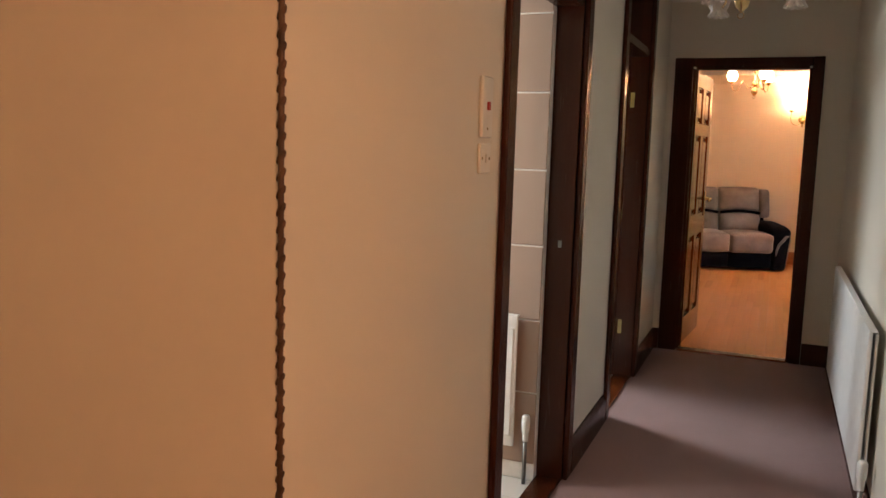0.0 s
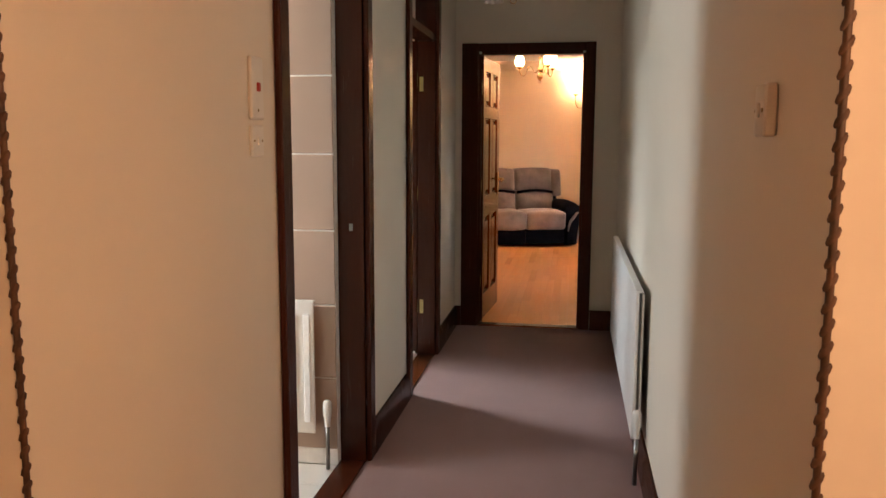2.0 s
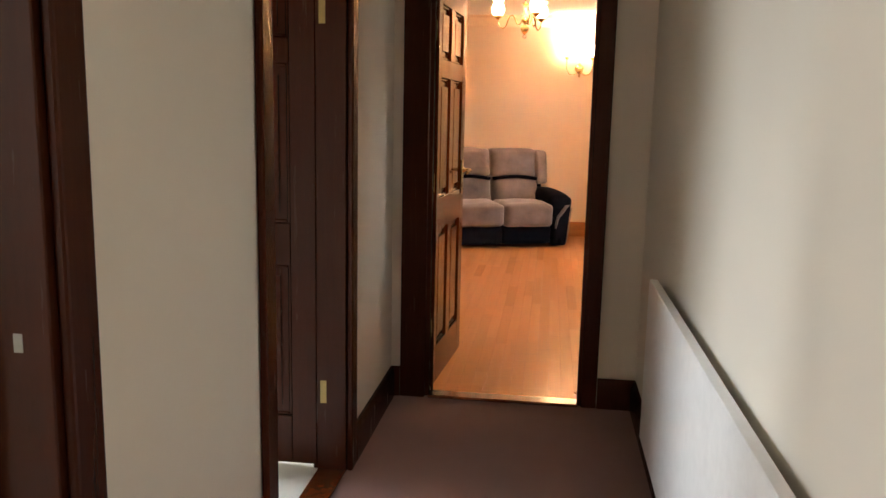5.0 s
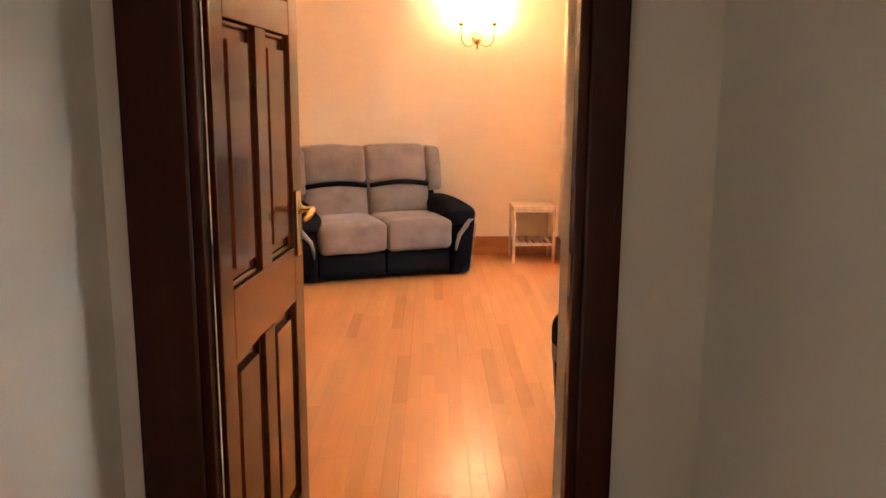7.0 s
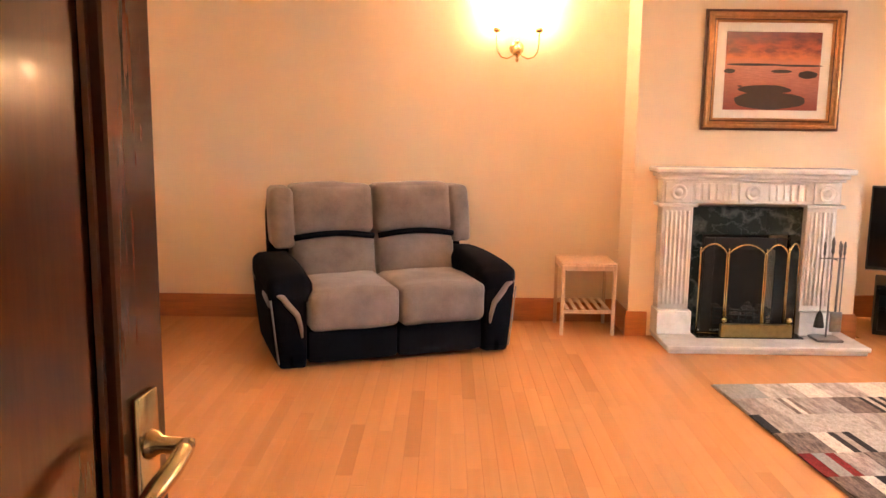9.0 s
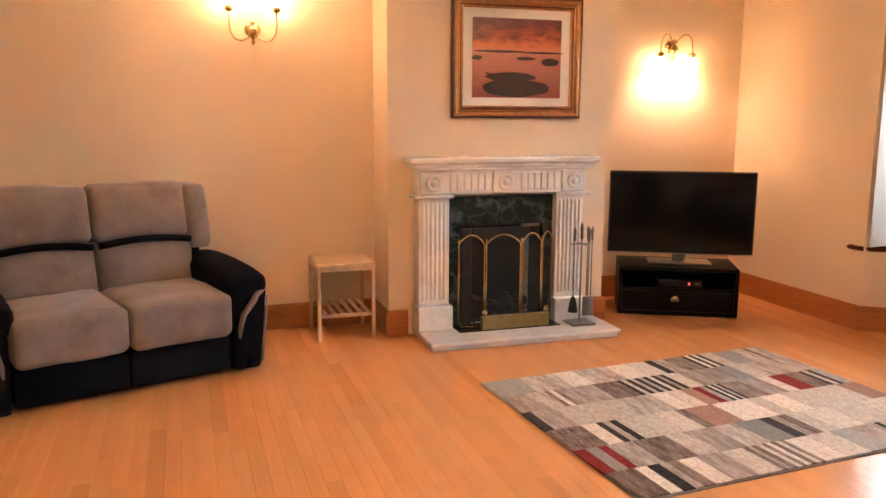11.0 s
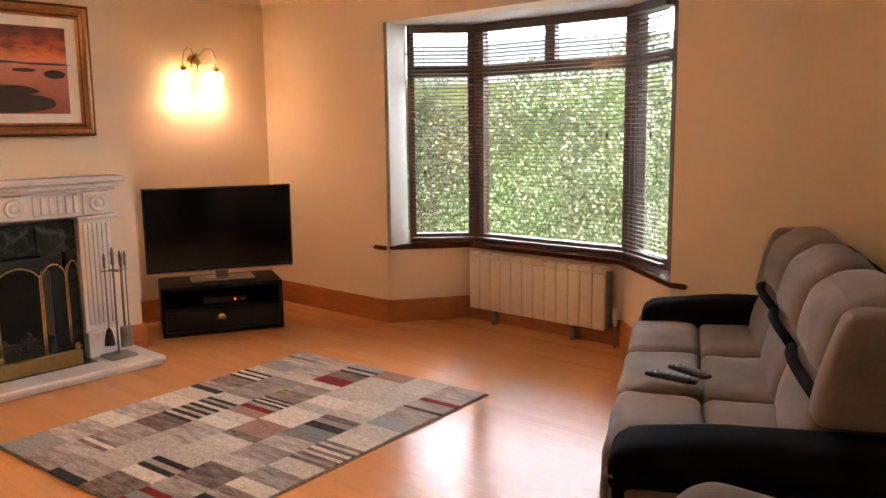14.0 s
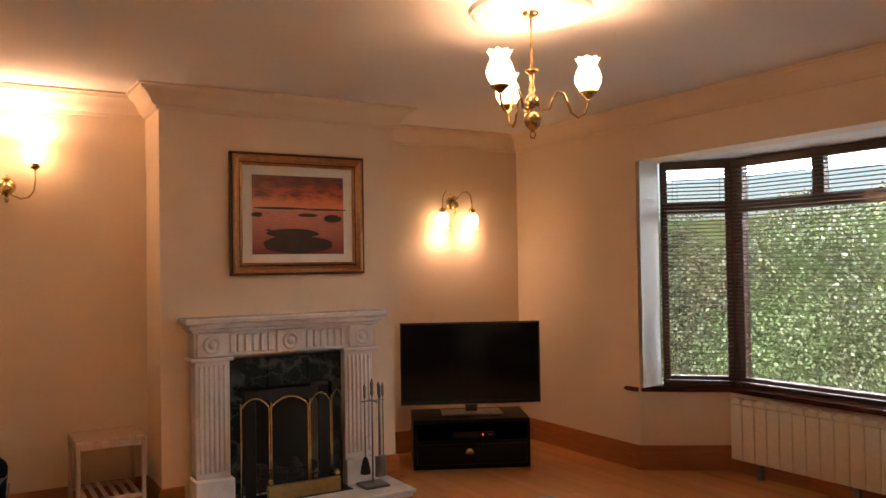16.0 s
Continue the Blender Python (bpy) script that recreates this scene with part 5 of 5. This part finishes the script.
# ---- bay radiator ----
rd = thing("radiator", pose(5.02, 9.97, 0, 0, 0, -90), "cream sectional electric radiator under the bay window", "radiator", "radiators")
n, L = 12, 1.115
for i in range(n):
    x0 = i * L / n
    bm = bmesh.new()
    box(bm, x0 + 0.002, -0.03, 0.105, x0 + L / n - 0.002, -0.012, 0.47, 0.005, 2)
    box(bm, x0 + 0.002, -0.0118, 0.11, x0 + L / n - 0.002, 0.035, 0.47, 0.004)
    box(bm, x0 + 0.016, -0.026, 0.4705, x0 + L / n - 0.016, 0.03, 0.512, 0.006, 2)
    part("section", bm, CREAMP, rd, "", 50)
part("top_rail", boxes((0.0, -0.012, 0.4708, L, 0.028, 0.50), bevel=0.003), CREAMP, rd)
part("end_plate", boxes((L - 0.001, -0.02, 0.11, L + 0.022, 0.035, 0.49), bevel=0.004), STEEL, rd, "dull metal end plate")
for x in (0.2, 0.86):
    part("foot", boxes((x - 0.018, -0.01, 0.0, x + 0.018, 0.03, 0.112), bevel=0.002), STEEL, rd)
valve(rd, L + 0.055, 0.01, 0.0, 0.2)

# ---- remotes on the three-seat sofa ----
remote(pose(3.275, 7.56, 0.474, 0, 0, 2), 0.20, "black remote control lying on the sofa seat")
remote(pose(3.375, 7.537, 0.476, 0, 0, -16), 0.18, "black remote control lying across the other one")

# ---- rug ----
RUG = pose(2.80, 9.465, 0, 0, 0, 4.6)
rug = thing("rug", RUG, "patchwork rug in cream, grey, black and red blocks", "rug")
RW, RD = 1.875, 1.42
part("backing", boxes((-RW / 2, -RD / 2, 0.0, RW / 2, RD / 2, 0.007), bevel=0.003), R_EDGE, rug, "brown bound edge")
random.seed(11)
kinds = {"rug_cream": [], "rug_grey": [], "rug_black": [], "rug_red": [], "rug_rust": [], "rug_blue_grey": [], "rug_brown": []}
ROWS = 6
rowh = (RD - 0.02) / ROWS
# bold patches: row from the far side, start, end, colour, number of bars
accents = [
    (0, 0.09, 0.14, "black", 1), (0, 0.22, 0.27, "brown", 1), (0, 0.35, 0.48, "black", 3), (0, 0.80, 0.83, "brown", 1),
    (1, -0.69, -0.61, "brown", 2), (1, -0.25, 0.05, "black", 6),
    (2, -0.94, -0.89, "black", 1), (2, 0.05, 0.095, "red", 1), (2, 0.13, 0.23, "black", 3), (2, 0.56, 0.67, "red", 1), (2, 0.77, 0.86, "black", 2),
    (3, -0.68, -0.57, "black", 2), (3, -0.24, -0.185, "brown", 1),
    (4, -0.94, -0.88, "red", 1), (4, -0.82, -0.775, "red", 1), (4, 0.055, 0.12, "black", 1), (4, 0.165, 0.22, "brown", 1),
    (5, -0.74, -0.68, "black", 1), (5, -0.64, -0.585, "brown", 1), (5, -0.25, -0.02, "brown", 5), (5, 0.52, 0.545, "black", 1), (5, 0.645, 0.69, "red", 1)]


def fill(row, a, b):
    """Quiet cream, grey and heathered patches between the bold ones."""
    y1 = RD / 2 - 0.01 - row * rowh
    while b - a > 0.002:
        w = random.choice((0.09, 0.13, 0.17, 0.21))
        e = b if b - a - w < 0.05 else a + w
        k = random.choices(("rug_cream", "rug_grey", "rug_rust", "rug_blue_grey", "rug_brown"), (38, 40, 6, 6, 10))[0]
        kinds[k].append((a, y1 - rowh, e, y1))
        a = e


for j in range(ROWS):
    y1 = RD / 2 - 0.01 - j * rowh
    x = -RW / 2 + 0.01
    for _, a, b, colour, bars in [q for q in accents if q[0] == j]:
        fill(j, x, a)
        step = (b - a) / (2 * bars - 1)
        for k in range(2 * bars - 1):
            kinds["rug_" + colour if k % 2 == 0 else random.choice(("rug_cream", "rug_grey"))].append((a + k * step, y1 - rowh, a + (k + 1) * step, y1))
        x = b
    fill(j, x, RW / 2 - 0.01)
RM = {"rug_cream": R_CREAM, "rug_grey": R_GREY, "rug_black": R_BLACK, "rug_red": R_RED, "rug_rust": R_RUST, "rug_blue_grey": R_BLUE, "rug_brown": R_BROWN}
for k, rows in kinds.items():
    bm = bmesh.new()
    for x0, y0, x1, y1 in rows:
        box(bm, x0 + 0.0006, y0 + 0.0006, 0.0072, x1 - 0.0006, y1 - 0.0006, 0.0105 + random.uniform(0, 0.0015))
    ob = part("woven_surface", bm, RM[k], rug)
    ob["kind"] = "stuff"

# ---- outside ----
bm = bmesh.new()
bmesh.ops.create_circle(bm, cap_ends=True, radius=900, segments=48)
bmesh.ops.translate(bm, vec=(0, 0, -0.45), verts=bm.verts[:])
structure("ground", bm, GROUND, "gravel drive and grass in front of the house", "ground")
structure("outside_wall", boxes((RX1 + 0.2, 4.0, -0.5, RX1 + 0.32, 8.2, 2.9), (RX1 + 0.2, 10.62, -0.5, RX1 + 0.32, 12.5, 2.9), (-4.0, 12.2, -0.5, RX1 + 0.2, 12.4, 2.9)), RENDER_W, "grey rendered outside wall of the house", "wall")


def leaves(bm, n, place, size, rng):
    for _ in range(n):
        p, nrm = place()
        s = size * rng.uniform(0.6, 1.4)
        d = Vector((rng.gauss(0, 1), rng.gauss(0, 1), rng.gauss(0, 1))).normalized()
        a = d.orthogonal().normalized() * s
        b = d.cross(a).normalized() * s * 0.55
        vs = [bm.verts.new(p + q) for q in (-a, b - a * 0.1, a, -b - a * 0.1)]
        bm.faces.new(vs)


rng = random.Random(7)


def hedge_place():
    y = rng.uniform(5.0, 15.5)
    top = 2.15 + 0.18 * math.sin(y * 1.3) + 0.12 * math.sin(y * 3.7)
    z = -0.4 + (top + 0.4) * rng.random()
    x = 8.6 + 0.22 * noise.noise(Vector((y * 1.4, z * 1.4, 3))) + rng.uniform(0, 0.45) + (0.25 if z > top - 0.2 else 0)
    return Vector((x, y, z)), None


hd = thing("hedge", pose(0, 0, 0), "dense green garden hedge outside the bay window", "hedge", "", "stuff")
bm = bmesh.new()
leaves(bm, 62000, hedge_place, 0.027, rng)
part("foliage", bm, LEAF, hd)
# solid box added behind the leaves, darker than they are, to close the gaps
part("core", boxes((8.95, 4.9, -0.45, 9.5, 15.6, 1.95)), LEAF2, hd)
tr = thing("tree", pose(7.4, 14.6, -0.45), "dark leafy garden tree beside the hedge", "tree")
bm = bmesh.new()
tube(bm, [(0, 0, 0), (0.03, 0.02, 0.8), (-0.02, 0.05, 1.8), (0.03, 0.0, 3.0)], [0.12, 0.1, 0.08, 0.04], 10)
for k in range(7):
    a = k * 0.9
    z = 1.2 + 0.25 * k
    tube(bm, [(0, 0.03, z), (0.4 * math.cos(a), 0.4 * math.sin(a), z + 0.3), (0.8 * math.cos(a), 0.8 * math.sin(a), z + 0.75)], [0.045, 0.03, 0.012], 7)
part("trunk", bm, BARK, tr, "", 50)


def tree_place():
    while True:
        v = Vector((rng.uniform(-1, 1), rng.uniform(-1, 1), rng.uniform(-1, 1)))
        if 0.25 < v.length < 1.0 + 0.25 * noise.noise(v * 2.5):
            return Vector((v.x * 1.15, v.y * 1.15, 2.6 + v.z * 1.35)), None


bm = bmesh.new()
leaves(bm, 3200, tree_place, 0.07, rng)
part("crown", bm, LEAF2, tr)
bm = bmesh.new()


def green_place():
    y = rng.uniform(1.0, 9.0)
    return Vector((-6.5 + rng.uniform(-0.3, 0.3), y, rng.uniform(-0.4, 2.0 + 0.3 * math.sin(y * 2)))), None


hb = thing("hedge", pose(0, 0, 0), "dense green hedge behind the house", "hedge", "", "stuff")
leaves(bm, 2500, green_place, 0.1, rng)
part("foliage", bm, LEAF, hb)

# ---- laminate floor, strip by strip ----
fl = bpy.data.objects["floor"]
SW = 0.066
rng = random.Random(21)
near, rest = [], []
for i in range(int((RX1 - RX0) / SW) + 1):
    x0 = RX0 + i * SW
    x1 = min(x0 + SW, RX1)
    y = YR - rng.uniform(0, 0.5)
    ymax = YB
    if x0 > CX1:
        ymax = YA
    elif x0 > CX0 - SW:
        ymax = CY
    while y < ymax:
        ln = rng.choice((0.55, 0.7, 0.85, 1.0))
        a, b = max(y, YR), min(y + ln, ymax)
        if b - a > 0.01:
            if -0.75 < x0 < 1.3 and 6.4 < (a + b) / 2 < 11.0 and abs(b - a - ln) < 1e-6 and len(near) < 300:
                near.append((x0, a, ln))
            else:
                rest.append((x0, a, x1, b))
        y += ln
for i in range(8):
    rest.append((RX1 + i * 0.062, 8.25 + i * 0.066, RX1 + (i + 1) * 0.062, 10.38 - i * 0.042))
for i in range(11):
    x0 = DX0 + i * SW
    if x0 < DX1:
        rest.append((x0, YE + 0.061, min(x0 + SW, DX1), YR))
bm = bmesh.new()
for x0, y0, x1, y1 in rest:
    g = 0.0004
    lo = [bm.verts.new(p) for p in ((x0 + g, y0 + g, -0.011), (x1 - g, y0 + g, -0.011), (x1 - g, y1 - g, -0.011), (x0 + g, y1 - g, -0.011))]
    hi = [bm.verts.new((v.co.x, v.co.y, 0.0)) for v in lo]
    bm.faces.new(hi)
    for k in range(4):
        bm.faces.new((lo[k], lo[(k + 1) % 4], hi[(k + 1) % 4], hi[k]))
ob = part("plank", bm, PLANK, fl)
ob["kind"] = "stuff"
shared = {}
for x0, y0, ln in near:
    if ln not in shared:
        bm = bmesh.new()
        box(bm, 0.0004, 0.0004, -0.011, SW - 0.0004, ln - 0.0004, 0.0)
        shared[ln] = part("plank", bm, PLANK, fl)
        o = shared[ln]
    else:
        o = shared[ln].copy()
        scene.collection.objects.link(o)
    o.location = (x0, y0, 0)
